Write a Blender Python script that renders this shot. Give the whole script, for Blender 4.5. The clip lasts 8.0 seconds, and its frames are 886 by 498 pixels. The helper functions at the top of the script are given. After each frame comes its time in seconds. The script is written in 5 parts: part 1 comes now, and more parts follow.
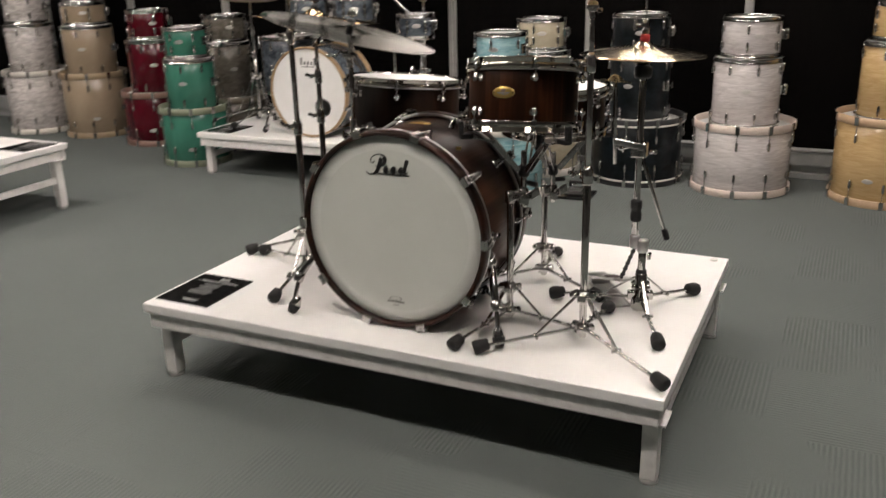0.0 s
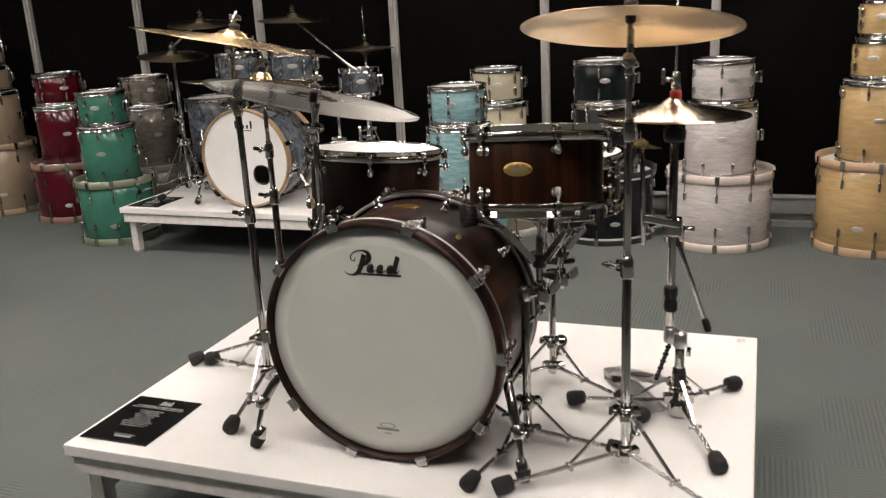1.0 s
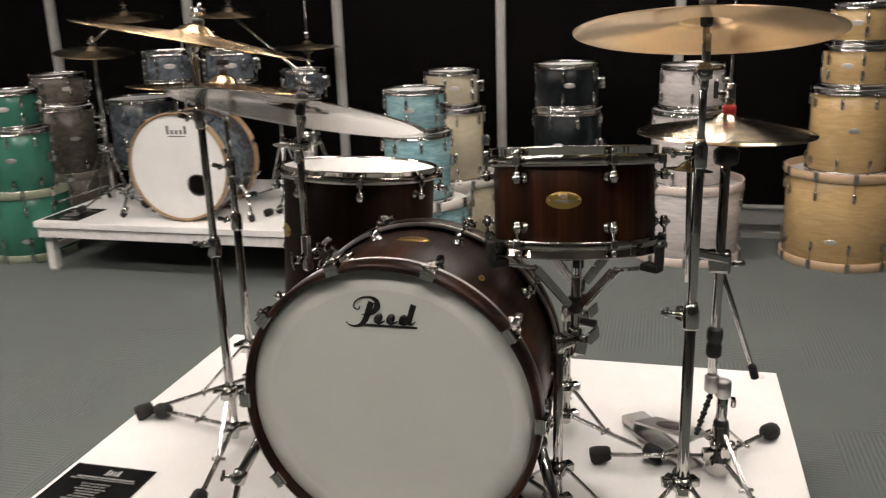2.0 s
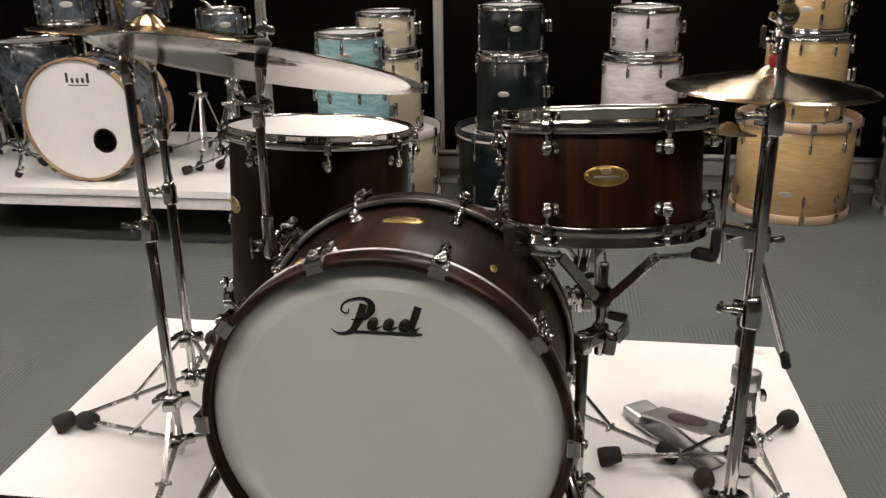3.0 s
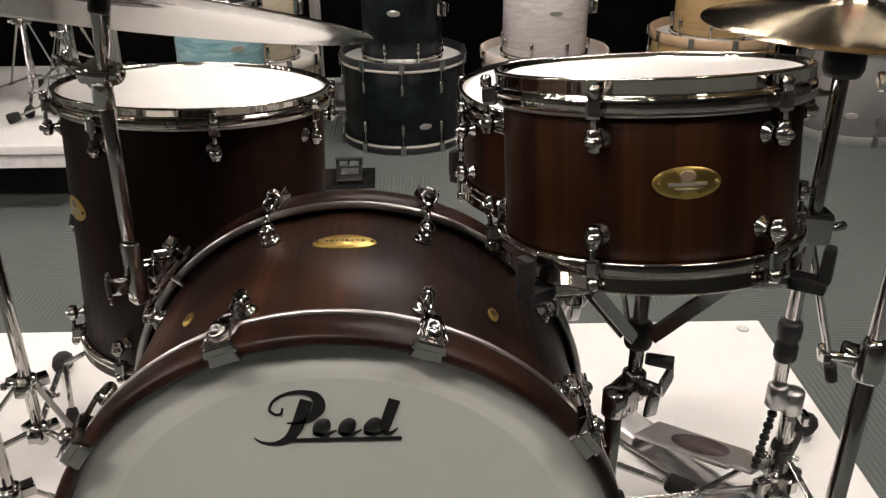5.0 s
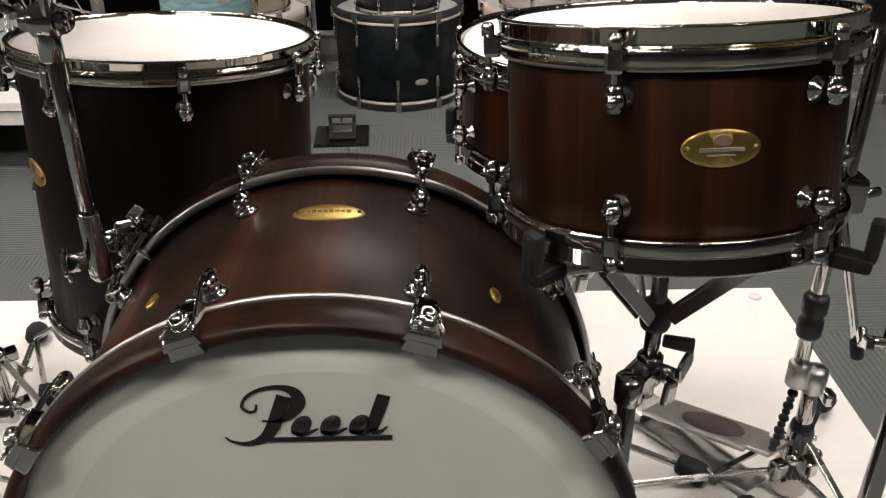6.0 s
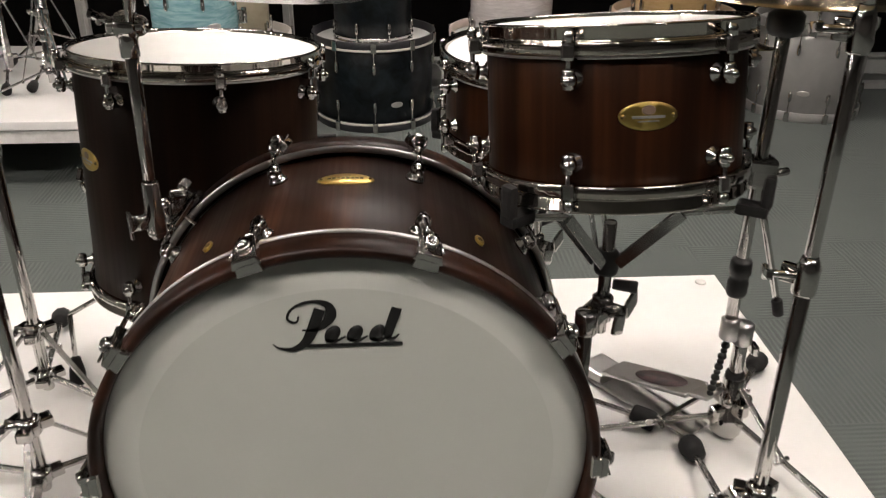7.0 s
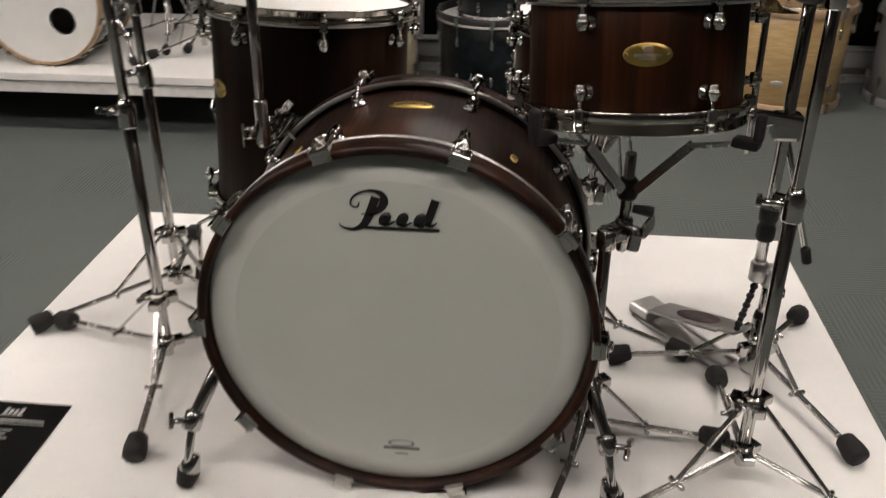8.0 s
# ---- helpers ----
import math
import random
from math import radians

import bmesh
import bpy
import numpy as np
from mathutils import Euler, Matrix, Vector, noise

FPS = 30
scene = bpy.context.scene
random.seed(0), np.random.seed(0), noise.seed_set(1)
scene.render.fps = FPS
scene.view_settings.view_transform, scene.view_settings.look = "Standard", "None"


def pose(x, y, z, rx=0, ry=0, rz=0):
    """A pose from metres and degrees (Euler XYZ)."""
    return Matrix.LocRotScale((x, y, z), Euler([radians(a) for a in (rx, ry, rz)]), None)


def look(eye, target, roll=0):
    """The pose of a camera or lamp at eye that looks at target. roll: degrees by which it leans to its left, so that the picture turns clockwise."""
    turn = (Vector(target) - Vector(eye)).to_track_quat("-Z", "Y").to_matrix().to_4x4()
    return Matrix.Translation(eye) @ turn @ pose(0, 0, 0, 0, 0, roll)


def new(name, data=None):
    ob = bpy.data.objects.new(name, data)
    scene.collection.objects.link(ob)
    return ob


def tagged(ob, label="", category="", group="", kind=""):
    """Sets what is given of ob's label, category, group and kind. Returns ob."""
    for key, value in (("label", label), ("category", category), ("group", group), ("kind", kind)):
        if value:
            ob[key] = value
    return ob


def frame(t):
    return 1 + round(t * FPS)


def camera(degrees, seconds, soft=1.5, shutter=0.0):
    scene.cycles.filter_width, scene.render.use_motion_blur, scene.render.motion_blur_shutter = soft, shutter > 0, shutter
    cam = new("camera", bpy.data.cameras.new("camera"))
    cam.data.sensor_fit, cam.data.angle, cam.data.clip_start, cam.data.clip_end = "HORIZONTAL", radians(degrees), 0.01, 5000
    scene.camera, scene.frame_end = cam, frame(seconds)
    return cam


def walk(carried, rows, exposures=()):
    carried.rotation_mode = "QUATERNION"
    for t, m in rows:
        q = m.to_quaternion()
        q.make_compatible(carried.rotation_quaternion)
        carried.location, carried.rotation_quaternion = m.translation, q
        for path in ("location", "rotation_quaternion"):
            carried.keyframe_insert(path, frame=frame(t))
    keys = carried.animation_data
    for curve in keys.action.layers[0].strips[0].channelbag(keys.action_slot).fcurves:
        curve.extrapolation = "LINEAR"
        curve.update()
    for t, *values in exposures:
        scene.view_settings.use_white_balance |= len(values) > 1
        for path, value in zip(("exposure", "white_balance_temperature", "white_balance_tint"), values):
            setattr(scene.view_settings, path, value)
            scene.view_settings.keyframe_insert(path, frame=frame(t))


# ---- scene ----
cam = camera(54.4, 8.0, soft=1.2, shutter=0.4)
PATH = [
    (0, (0.136, -0.065, 1.451), (-0.68, 1.641, 0.801), -1.4),
    (0.5, (-0.091, 0.142, 1.459), (-0.781, 1.925, 0.871), -3.2),
    (1, (-0.253, 0.36, 1.453), (-0.926, 2.159, 0.896), -3.0),
    (1.5, (-0.401, 0.529, 1.452), (-1.097, 2.322, 0.901), -0.7),
    (2, (-0.588, 0.644, 1.453), (-1.072, 2.499, 0.885), -1.8),
    (2.2, (-0.651, 0.683, 1.452), (-1.054, 2.551, 0.86), -2.1),
    (3.3, (-0.905, 1.045, 1.424), (-1.091, 2.904, 0.709), -0.9),
    (3.5, (-0.961, 1.098, 1.424), (-1.055, 2.961, 0.703), -1.4),
    (4, (-1.044, 1.203, 1.416), (-1.005, 3.05, 0.649), -1.1),
    (4.5, (-1.041, 1.338, 1.401), (-0.992, 3.161, 0.58), -0.7),
    (4.7, (-1.031, 1.395, 1.394), (-0.99, 3.207, 0.55), -0.4),
    (5.8, (-1.015, 1.581, 1.353), (-0.976, 3.329, 0.383), -0.2),
    (6, (-1.018, 1.581, 1.348), (-0.972, 3.327, 0.374), -0.2),
    (6.5, (-1.038, 1.501, 1.359), (-0.931, 3.257, 0.408), 0.7),
    (7, (-1.061, 1.327, 1.375), (-0.939, 3.106, 0.469), 0.4),
    (7.5, (-1.037, 1.187, 1.391), (-1.004, 2.972, 0.49), -0.4),
    (8, (-0.928, 1.046, 1.381), (-1.107, 2.81, 0.456), 0.1),
]
GLOW = 48.0
LAMPS = [(x, y) for x in (-7.0, -4.5, -2.0, 0.4) for y in (0.95, 3.0)] + [(-0.8, 5.0)]
walk(cam, [(t, look(eye, target, roll)) for t, eye, target, roll in PATH],
     exposures=[(0.0, -0.03), (0.6, 0.04), (2.0, 0.0), (3.5, -0.09), (7.0, -0.07), (7.5, -0.10), (8.0, -0.40)])

# ---- world and light ----
world = bpy.data.worlds.new("world")
scene.world = world
world.use_nodes = True
world.node_tree.nodes["Background"].inputs[0].default_value = (0.5, 0.5, 0.5, 1)
world.node_tree.nodes["Background"].inputs[1].default_value = 0.0

FLOOR_X0, FLOOR_X1, WALL_S, WALL_N, CEIL = -9.0, 4.5, -3.5, 5.95, 3.3
RISER = 0.303


# ---- materials ----
def mat(name, color=(0.5, 0.5, 0.5), rough=0.5, metal=0.0, **kw):
    m = bpy.data.materials.new(name)
    m.use_nodes = True
    b = m.node_tree.nodes["Principled BSDF"]
    b.inputs["Base Color"].default_value = (*color, 1)
    b.inputs["Roughness"].default_value = rough
    b.inputs["Metallic"].default_value = metal
    for k, v in kw.items():
        b.inputs[k.replace("_", " ")].default_value = v
    return m


def nodes_of(m):
    return m.node_tree.nodes, m.node_tree.links, m.node_tree.nodes["Principled BSDF"]


def coords(m, scale=(1, 1, 1), kind="Object", place=(0, 0, 0)):
    n, l, b = nodes_of(m)
    tc = n.new("ShaderNodeTexCoord")
    mp = n.new("ShaderNodeMapping")
    mp.inputs["Scale"].default_value = scale
    mp.inputs["Location"].default_value = place
    l.new(tc.outputs[kind], mp.inputs["Vector"])
    return mp.outputs["Vector"]


def noise_tex(m, vec, scale, detail=4, rough=0.55, distortion=0.0):
    n, l, b = nodes_of(m)
    t = n.new("ShaderNodeTexNoise")
    t.inputs["Scale"].default_value = scale
    t.inputs["Detail"].default_value = detail
    t.inputs["Roughness"].default_value = rough
    t.inputs["Distortion"].default_value = distortion
    if vec is not None:
        l.new(vec, t.inputs["Vector"])
    return t.outputs["Fac"]


def ramp(m, fac, stops):
    n, l, b = nodes_of(m)
    r = n.new("ShaderNodeValToRGB")
    e = r.color_ramp.elements
    while len(e) < len(stops):
        e.new(0.5)
    for el, (p, c) in zip(e, stops):
        el.position = p
        el.color = (*c, 1) if len(c) == 3 else c
    l.new(fac, r.inputs["Fac"])
    return r.outputs["Color"]


def math_node(m, op, a, b_=None, c=None):
    n, l, b = nodes_of(m)
    t = n.new("ShaderNodeMath")
    t.operation = op
    for i, v in enumerate((a, b_, c)):
        if v is None:
            continue
        if isinstance(v, (int, float)):
            t.inputs[i].default_value = v
        else:
            l.new(v, t.inputs[i])
    return t.outputs[0]


def mix(m, fac, a, c, mode="MIX"):
    n, l, b = nodes_of(m)
    t = n.new("ShaderNodeMix")
    t.data_type, t.blend_type = "RGBA", mode
    for sock, v in ((t.inputs[0], fac), (t.inputs[6], a), (t.inputs[7], c)):
        if isinstance(v, (int, float)):
            sock.default_value = v
        elif isinstance(v, tuple):
            sock.default_value = (*v, 1)
        else:
            l.new(v, sock)
    return t.outputs[2]


def bump(m, height, strength=0.2, dist=0.01):
    n, l, b = nodes_of(m)
    t = n.new("ShaderNodeBump")
    t.inputs["Strength"].default_value = strength
    t.inputs["Distance"].default_value = dist
    l.new(height, t.inputs["Height"])
    l.new(t.outputs["Normal"], b.inputs["Normal"])


def set_color(m, sock):
    n, l, b = nodes_of(m)
    l.new(sock, b.inputs["Base Color"])


def set_rough(m, sock):
    n, l, b = nodes_of(m)
    l.new(sock, b.inputs["Roughness"])


def carpet_material():
    m = mat("carpet", rough=0.95)
    n, l, b = nodes_of(m)
    vec = coords(m)
    sep = n.new("ShaderNodeSeparateXYZ")
    l.new(vec, sep.inputs[0])
    x, y = sep.outputs[0], sep.outputs[1]
    # tiles of half a metre, laid quarter-turned
    chk = n.new("ShaderNodeTexChecker")
    chk.inputs["Scale"].default_value = 2.0
    l.new(vec, chk.inputs["Vector"])
    wob = noise_tex(m, vec, 14, 2)
    wob = math_node(m, "MULTIPLY", wob, 1.6)
    sx = math_node(m, "SINE", math_node(m, "ADD", math_node(m, "MULTIPLY", x, 390.0), wob))
    sy = math_node(m, "SINE", math_node(m, "ADD", math_node(m, "MULTIPLY", y, 390.0), wob))
    rib = mix(m, chk.outputs["Fac"], sx, sy)
    patch = ramp(m, noise_tex(m, vec, 2.3, 3), [(0.45, (0, 0, 0)), (0.55, (1, 1, 1))])
    ribs = math_node(m, "MULTIPLY", rib, patch)
    fib = noise_tex(m, vec, 260, 2, 0.7)
    big = noise_tex(m, vec, 1.1, 3)
    base = ramp(m, big, [(0.3, (0.080, 0.094, 0.089)), (0.7, (0.106, 0.121, 0.114))])
    c = mix(m, math_node(m, "MULTIPLY_ADD", ribs, 0.40, 0.34), base, (0.152, 0.165, 0.153))
    c = mix(m, math_node(m, "MULTIPLY", fib, 0.5), c, (0.05, 0.06, 0.06))
    set_color(m, c)
    h = math_node(m, "ADD", math_node(m, "MULTIPLY", ribs, 0.6), fib)
    bump(m, h, 0.5, 0.004)
    return m


def wood_material(name, dark, light, gloss=0.38, k=16.0, spec=0.10, offset=0.0):
    """Dark veneer whose streaks run along the drum's axis."""
    m = mat(name, rough=gloss, Specular_IOR_Level=spec)
    vec = coords(m, (k, k, 0.5), place=(offset * k, 0, 0))
    broad = noise_tex(m, vec, 1.0, 3, 0.5, 0.3)
    vec2 = coords(m, (150, 150, 4))
    fine = noise_tex(m, vec2, 1.0, 3, 0.6)
    c = ramp(m, broad, [(0.34, dark), (0.50, tuple(0.65 * a + 0.35 * b for a, b in zip(dark, light))), (0.60, light), (0.72, tuple(0.5 * a + 0.5 * b for a, b in zip(dark, light)))])
    c = mix(m, math_node(m, "MULTIPLY", fine, 0.7), c, tuple(a * 0.45 for a in dark))
    set_color(m, c)
    set_rough(m, math_node(m, "MULTIPLY_ADD", fine, 0.2, gloss - 0.1))
    bump(m, fine, 0.08, 0.002)
    return m


def pearl_material(name, a, b_, stretch=6.0, scale=9.0, rough=0.22, coat=0.5):
    """Pearl wrap with cloudy bands round the drum."""
    m = mat(name, rough=rough, Coat_Weight=coat, Coat_Roughness=0.08, Specular_IOR_Level=0.3)
    vec = coords(m, (1, 1, stretch))
    f = noise_tex(m, vec, scale, 4, 0.6, 1.2)
    c = ramp(m, f, [(0.32, a), (0.5, tuple((p + q) / 2 for p, q in zip(a, b_))), (0.66, b_)])
    set_color(m, c)
    return m


def speckled(name, a, b_, rough=0.4, scale=30.0, **kw):
    m = mat(name, rough=rough, **kw)
    f = noise_tex(m, coords(m), scale, 4, 0.6)
    set_color(m, ramp(m, f, [(0.35, a), (0.65, b_)]))
    f2 = noise_tex(m, coords(m), scale * 0.13, 3)
    set_rough(m, math_node(m, "MULTIPLY_ADD", f2, 0.25, rough - 0.12))
    return m


def chrome_material(name, color, rough, ripple=0.0):
    m = mat(name, color, rough, 1.0)
    if ripple:
        bump(m, noise_tex(m, coords(m, (1, 1, 0.15)), 34, 2), ripple, 0.004)
    f = noise_tex(m, coords(m), 45, 3)
    set_rough(m, math_node(m, "MULTIPLY_ADD", f, 0.10, rough - 0.04))
    return m


def cymbal_material(name, a, b_, rough=0.26):
    m = mat(name, rough=rough, metal=1.0, Anisotropic=0.92, Anisotropic_Rotation=0.25)
    n, l, b = nodes_of(m)
    vec = coords(m)
    sep = n.new("ShaderNodeSeparateXYZ")
    l.new(vec, sep.inputs[0])
    rr = math_node(m, "SQRT", math_node(m, "ADD", math_node(m, "POWER", sep.outputs[0], 2.0), math_node(m, "POWER", sep.outputs[1], 2.0)))
    comb = n.new("ShaderNodeCombineXYZ")
    l.new(rr, comb.inputs[0])
    ring = noise_tex(m, comb.outputs[0], 220, 3, 0.7)
    patch = noise_tex(m, vec, 9, 3)
    set_color(m, mix(m, patch, a, b_))
    set_rough(m, math_node(m, "MULTIPLY_ADD", ring, 0.06, rough - 0.03))
    tan = n.new("ShaderNodeTangent")
    tan.direction_type, tan.axis = "RADIAL", "Z"
    l.new(tan.outputs[0], b.inputs["Tangent"])
    bump(m, ring, 0.03, 0.0006)
    return m


def drape_material():
    m = mat("black_drape", (0.006, 0.005, 0.005), 1.0, Specular_IOR_Level=0.05)
    vec = coords(m)
    f = noise_tex(m, vec, 3, 4)
    set_color(m, ramp(m, f, [(0.3, (0.0022, 0.0020, 0.0019)), (0.7, (0.0042, 0.0037, 0.0035))]))
    g = noise_tex(m, coords(m, (14, 14, 0.4)), 1.0, 2)
    bump(m, g, 0.5, 0.03)
    return m


CARPET = carpet_material()
DRAPE = drape_material()
WHITE = speckled("white_laminate", (0.775, 0.762, 0.748), (0.825, 0.812, 0.798), 0.34, 5.0)
WHITE_EDGE = speckled("white_painted_wood", (0.62, 0.60, 0.58), (0.74, 0.72, 0.70), 0.5, 24.0)
GREY_POST = speckled("grey_painted_metal", (0.30, 0.295, 0.28), (0.36, 0.355, 0.34), 0.5, 20.0)
HEATER = speckled("grey_enamel", (0.30, 0.31, 0.30), (0.36, 0.36, 0.35), 0.5, 8.0)
CEILING = speckled("ceiling_tile", (0.20, 0.195, 0.187), (0.25, 0.243, 0.234), 0.9, 60.0)
PLASTER = speckled("dark_plaster", (0.09, 0.088, 0.085), (0.12, 0.117, 0.113), 0.8, 6.0)
CHROME = chrome_material("chrome", (0.52, 0.505, 0.485), 0.085)
CHROME_RIM = chrome_material("polished_nickel", (0.52, 0.485, 0.44), 0.075, 0.7)
LEG_CHROME = chrome_material("leg_chrome", (0.50, 0.49, 0.475), 0.25)
CHROME_DARK = chrome_material("black_chrome", (0.40, 0.385, 0.37), 0.16)
STEEL = chrome_material("brushed_steel", (0.56, 0.55, 0.54), 0.34)
RUBBER = speckled("black_rubber", (0.004, 0.0037, 0.0037), (0.009, 0.008, 0.008), 0.75, 80.0)
PLASTIC = speckled("black_plastic", (0.010, 0.010, 0.010), (0.016, 0.016, 0.016), 0.45, 60.0)
HEAD = speckled("coated_head", (0.70, 0.695, 0.68), (0.75, 0.74, 0.73), 0.6, 6.0)
HEAD_FRONT = speckled("front_head_film", (0.560, 0.575, 0.532), (0.60, 0.615, 0.572), 0.42, 3.0)
HEAD_BAND = speckled("front_head_muffle_band", (0.605, 0.616, 0.576), (0.645, 0.656, 0.616), 0.42, 3.0)
CLEAR_HEAD = speckled("hazy_head", (0.55, 0.55, 0.54), (0.62, 0.62, 0.60), 0.35, 6.0)
WALNUT = wood_material("dark_rosewood", (0.0115, 0.0046, 0.0021), (0.054, 0.0180, 0.0070), 0.42, 22.0)
# Darker copy of the kit's rosewood with weaker streaks, for the floor tom.
WALNUT_DARKER = wood_material("darker_rosewood", (0.0100, 0.0048, 0.0028), (0.0215, 0.0095, 0.0050), 0.44, 18.0)
BASS_VENEER = wood_material("satin_rosewood", (0.0165, 0.0085, 0.0060), (0.100, 0.0400, 0.0220), 0.42, 13.0, 0.22, 0.37)
HOOP_WOOD = wood_material("rosewood_hoop", (0.008, 0.0032, 0.0019), (0.046, 0.0160, 0.0085), 0.40, 10.0, 0.25)
MAPLE = wood_material("pale_maple_hoop", (0.36, 0.245, 0.14), (0.46, 0.325, 0.20), 0.4, 14.0)
GOLD = chrome_material("brass_plate", (0.72, 0.52, 0.16), 0.3)
GOLD_DARK = mat("engraved_brass", (0.20, 0.14, 0.05), 0.5, 0.6)
SILVER_PLATE = mat("silver_badge", (0.55, 0.53, 0.50), 0.35, 0.8)
INK = mat("black_ink", (0.006, 0.006, 0.006), 0.5)
INK_GREY = mat("grey_ink", (0.16, 0.155, 0.14), 0.5)
PRINT_WHITE = mat("white_print", (0.32, 0.32, 0.31), 0.5)
CARD = speckled("black_gloss_card", (0.006, 0.006, 0.006), (0.012, 0.012, 0.012), 0.2, 10.0)
RED_PLASTIC = mat("red_felt", (0.32, 0.012, 0.012), 0.6)
BRONZE = cymbal_material("bronze_cymbal", (0.78, 0.60, 0.39), (0.74, 0.55, 0.345), 0.34)
BRONZE_MID = cymbal_material("brown_bronze_cymbal", (0.58, 0.43, 0.255), (0.52, 0.38, 0.22), 0.27)
BRONZE_PALE = cymbal_material("bright_bronze_cymbal", (0.58, 0.50, 0.375), (0.53, 0.445, 0.32), 0.22)
BRONZE_GREY = cymbal_material("tarnished_cymbal", (0.27, 0.25, 0.225), (0.33, 0.305, 0.275), 0.18)
BRONZE_OLD = cymbal_material("aged_golden_cymbal", (0.46, 0.34, 0.20), (0.52, 0.38, 0.22), 0.24)
BRONZE_DARK = cymbal_material("dark_cymbal", (0.16, 0.13, 0.09), (0.22, 0.17, 0.11), 0.35)

WRAPS = {
    "white": pearl_material("white_pearl_wrap", (0.47, 0.435, 0.425), (0.66, 0.62, 0.61)),
    "black": pearl_material("black_pearl_wrap", (0.010, 0.012, 0.014), (0.045, 0.052, 0.058), 1.5, 16.0),
    "navy": pearl_material("navy_pearl_wrap", (0.0008, 0.0011, 0.0014), (0.010, 0.0145, 0.018), 1.0, 13.0, 0.30, 0.05),
    "gold": pearl_material("golden_maple_wrap", (0.42, 0.28, 0.125), (0.52, 0.37, 0.185)),
    "silver": pearl_material("silver_grey_wrap", (0.20, 0.197, 0.192), (0.24, 0.237, 0.23), 1.0, 4.0),
    "blue": pearl_material("pale_blue_pearl_wrap", (0.13, 0.27, 0.30), (0.29, 0.45, 0.475)),
    "cream": pearl_material("ivory_wrap", (0.43, 0.38, 0.27), (0.52, 0.465, 0.35), 2.0, 6.0),
    "green": pearl_material("green_lacquer", (0.032, 0.135, 0.095), (0.048, 0.175, 0.125), 0.6, 5.0),
    "red": pearl_material("deep_red_lacquer", (0.050, 0.0018, 0.0055), (0.082, 0.003, 0.010), 0.6, 5.0),
    "grey": pearl_material("grey_brown_wrap", (0.085, 0.076, 0.060), (0.165, 0.15, 0.125), 1.5, 14.0),
    "tan": pearl_material("tan_wrap", (0.275, 0.21, 0.145), (0.325, 0.255, 0.18), 0.8, 4.0),
    "marble": pearl_material("white_marble_wrap", (0.32, 0.295, 0.28), (0.66, 0.62, 0.60), 3.0, 12.0),
    "slate": pearl_material("slate_blue_pearl_wrap", (0.028, 0.035, 0.045), (0.13, 0.150, 0.172), 1.2, 14.0),
}
HOOPS = {k: speckled(k + "_hoop", *v, 0.35, 10.0) for k, v in {
    "white": ((0.62, 0.52, 0.46), (0.70, 0.60, 0.54)), "gold": ((0.46, 0.32, 0.20), (0.52, 0.37, 0.24)),
    "green": ((0.20, 0.23, 0.16), (0.25, 0.28, 0.20)), "red": ((0.25, 0.15, 0.12), (0.30, 0.18, 0.15)),
    "tan": ((0.33, 0.24, 0.15), (0.38, 0.29, 0.19)), "pale": ((0.58, 0.55, 0.50), (0.64, 0.61, 0.56)),
    "dark": ((0.02, 0.02, 0.022), (0.035, 0.035, 0.04)), "grey": ((0.15, 0.13, 0.10), (0.20, 0.17, 0.13)),
    "silver": ((0.23, 0.225, 0.22), (0.27, 0.265, 0.26)),
}.items()}


# ---- mesh helpers ----
def shift(x=0, y=0, z=0):
    return Matrix.Translation((x, y, z))


def basis(p, direction):
    """A pose at p whose z axis points along direction."""
    return Matrix.Translation(p) @ Vector(direction).to_track_quat("Z", "Y").to_matrix().to_4x4()


def add_lathe(bm, profile, seg=32, m=Matrix()):
    """Revolves (radius, height) pairs round z."""
    rings = []
    for r, z in profile:
        if r < 1e-6:
            rings.append([bm.verts.new(m @ Vector((0, 0, z)))])
        else:
            rings.append([bm.verts.new(m @ Vector((r * math.cos(2 * math.pi * i / seg), r * math.sin(2 * math.pi * i / seg), z))) for i in range(seg)])
    for a, b in zip(rings, rings[1:]):
        for i in range(seg):
            j = (i + 1) % seg
            if len(a) == 1 and len(b) == 1:
                continue
            if len(a) == 1:
                f = (a[0], b[j], b[i])
            elif len(b) == 1:
                f = (a[i], a[j], b[0])
            else:
                f = (a[i], a[j], b[j], b[i])
            bm.faces.new(f).smooth = True
    return bm


def add_ring(bm, r0, r1, z0, z1, seg=48, m=Matrix(), lip=0.002):
    """A closed ring with softened corners."""
    prof = [(r0, z0 + lip), (r0 + lip, z0), (r1 - lip, z0), (r1, z0 + lip), (r1, z1 - lip), (r1 - lip, z1), (r0 + lip, z1), (r0, z1 - lip), (r0, z0 + lip)]
    return add_lathe(bm, prof, seg, m)


def add_rod(bm, p, q, r, seg=12, r2=None):
    p, q = Vector(p), Vector(q)
    n = (q - p).length
    r2 = r if r2 is None else r2
    e = min(r, r2) * 0.2
    return add_lathe(bm, [(0, 0), (r - e, 0), (r, e), (r2, n - e), (r2 - e, n), (0, n)], seg, basis(p, q - p))


def add_box(bm, size, m=Matrix(), bevel=0.0):
    r = bmesh.ops.create_cube(bm, size=1.0, matrix=m @ Matrix.Diagonal((*size, 1)))
    if bevel:
        edges = list({e for v in r["verts"] for e in v.link_edges})
        bmesh.ops.bevel(bm, geom=edges, offset=bevel, segments=2, affect="EDGES", profile=0.6)
    return bm


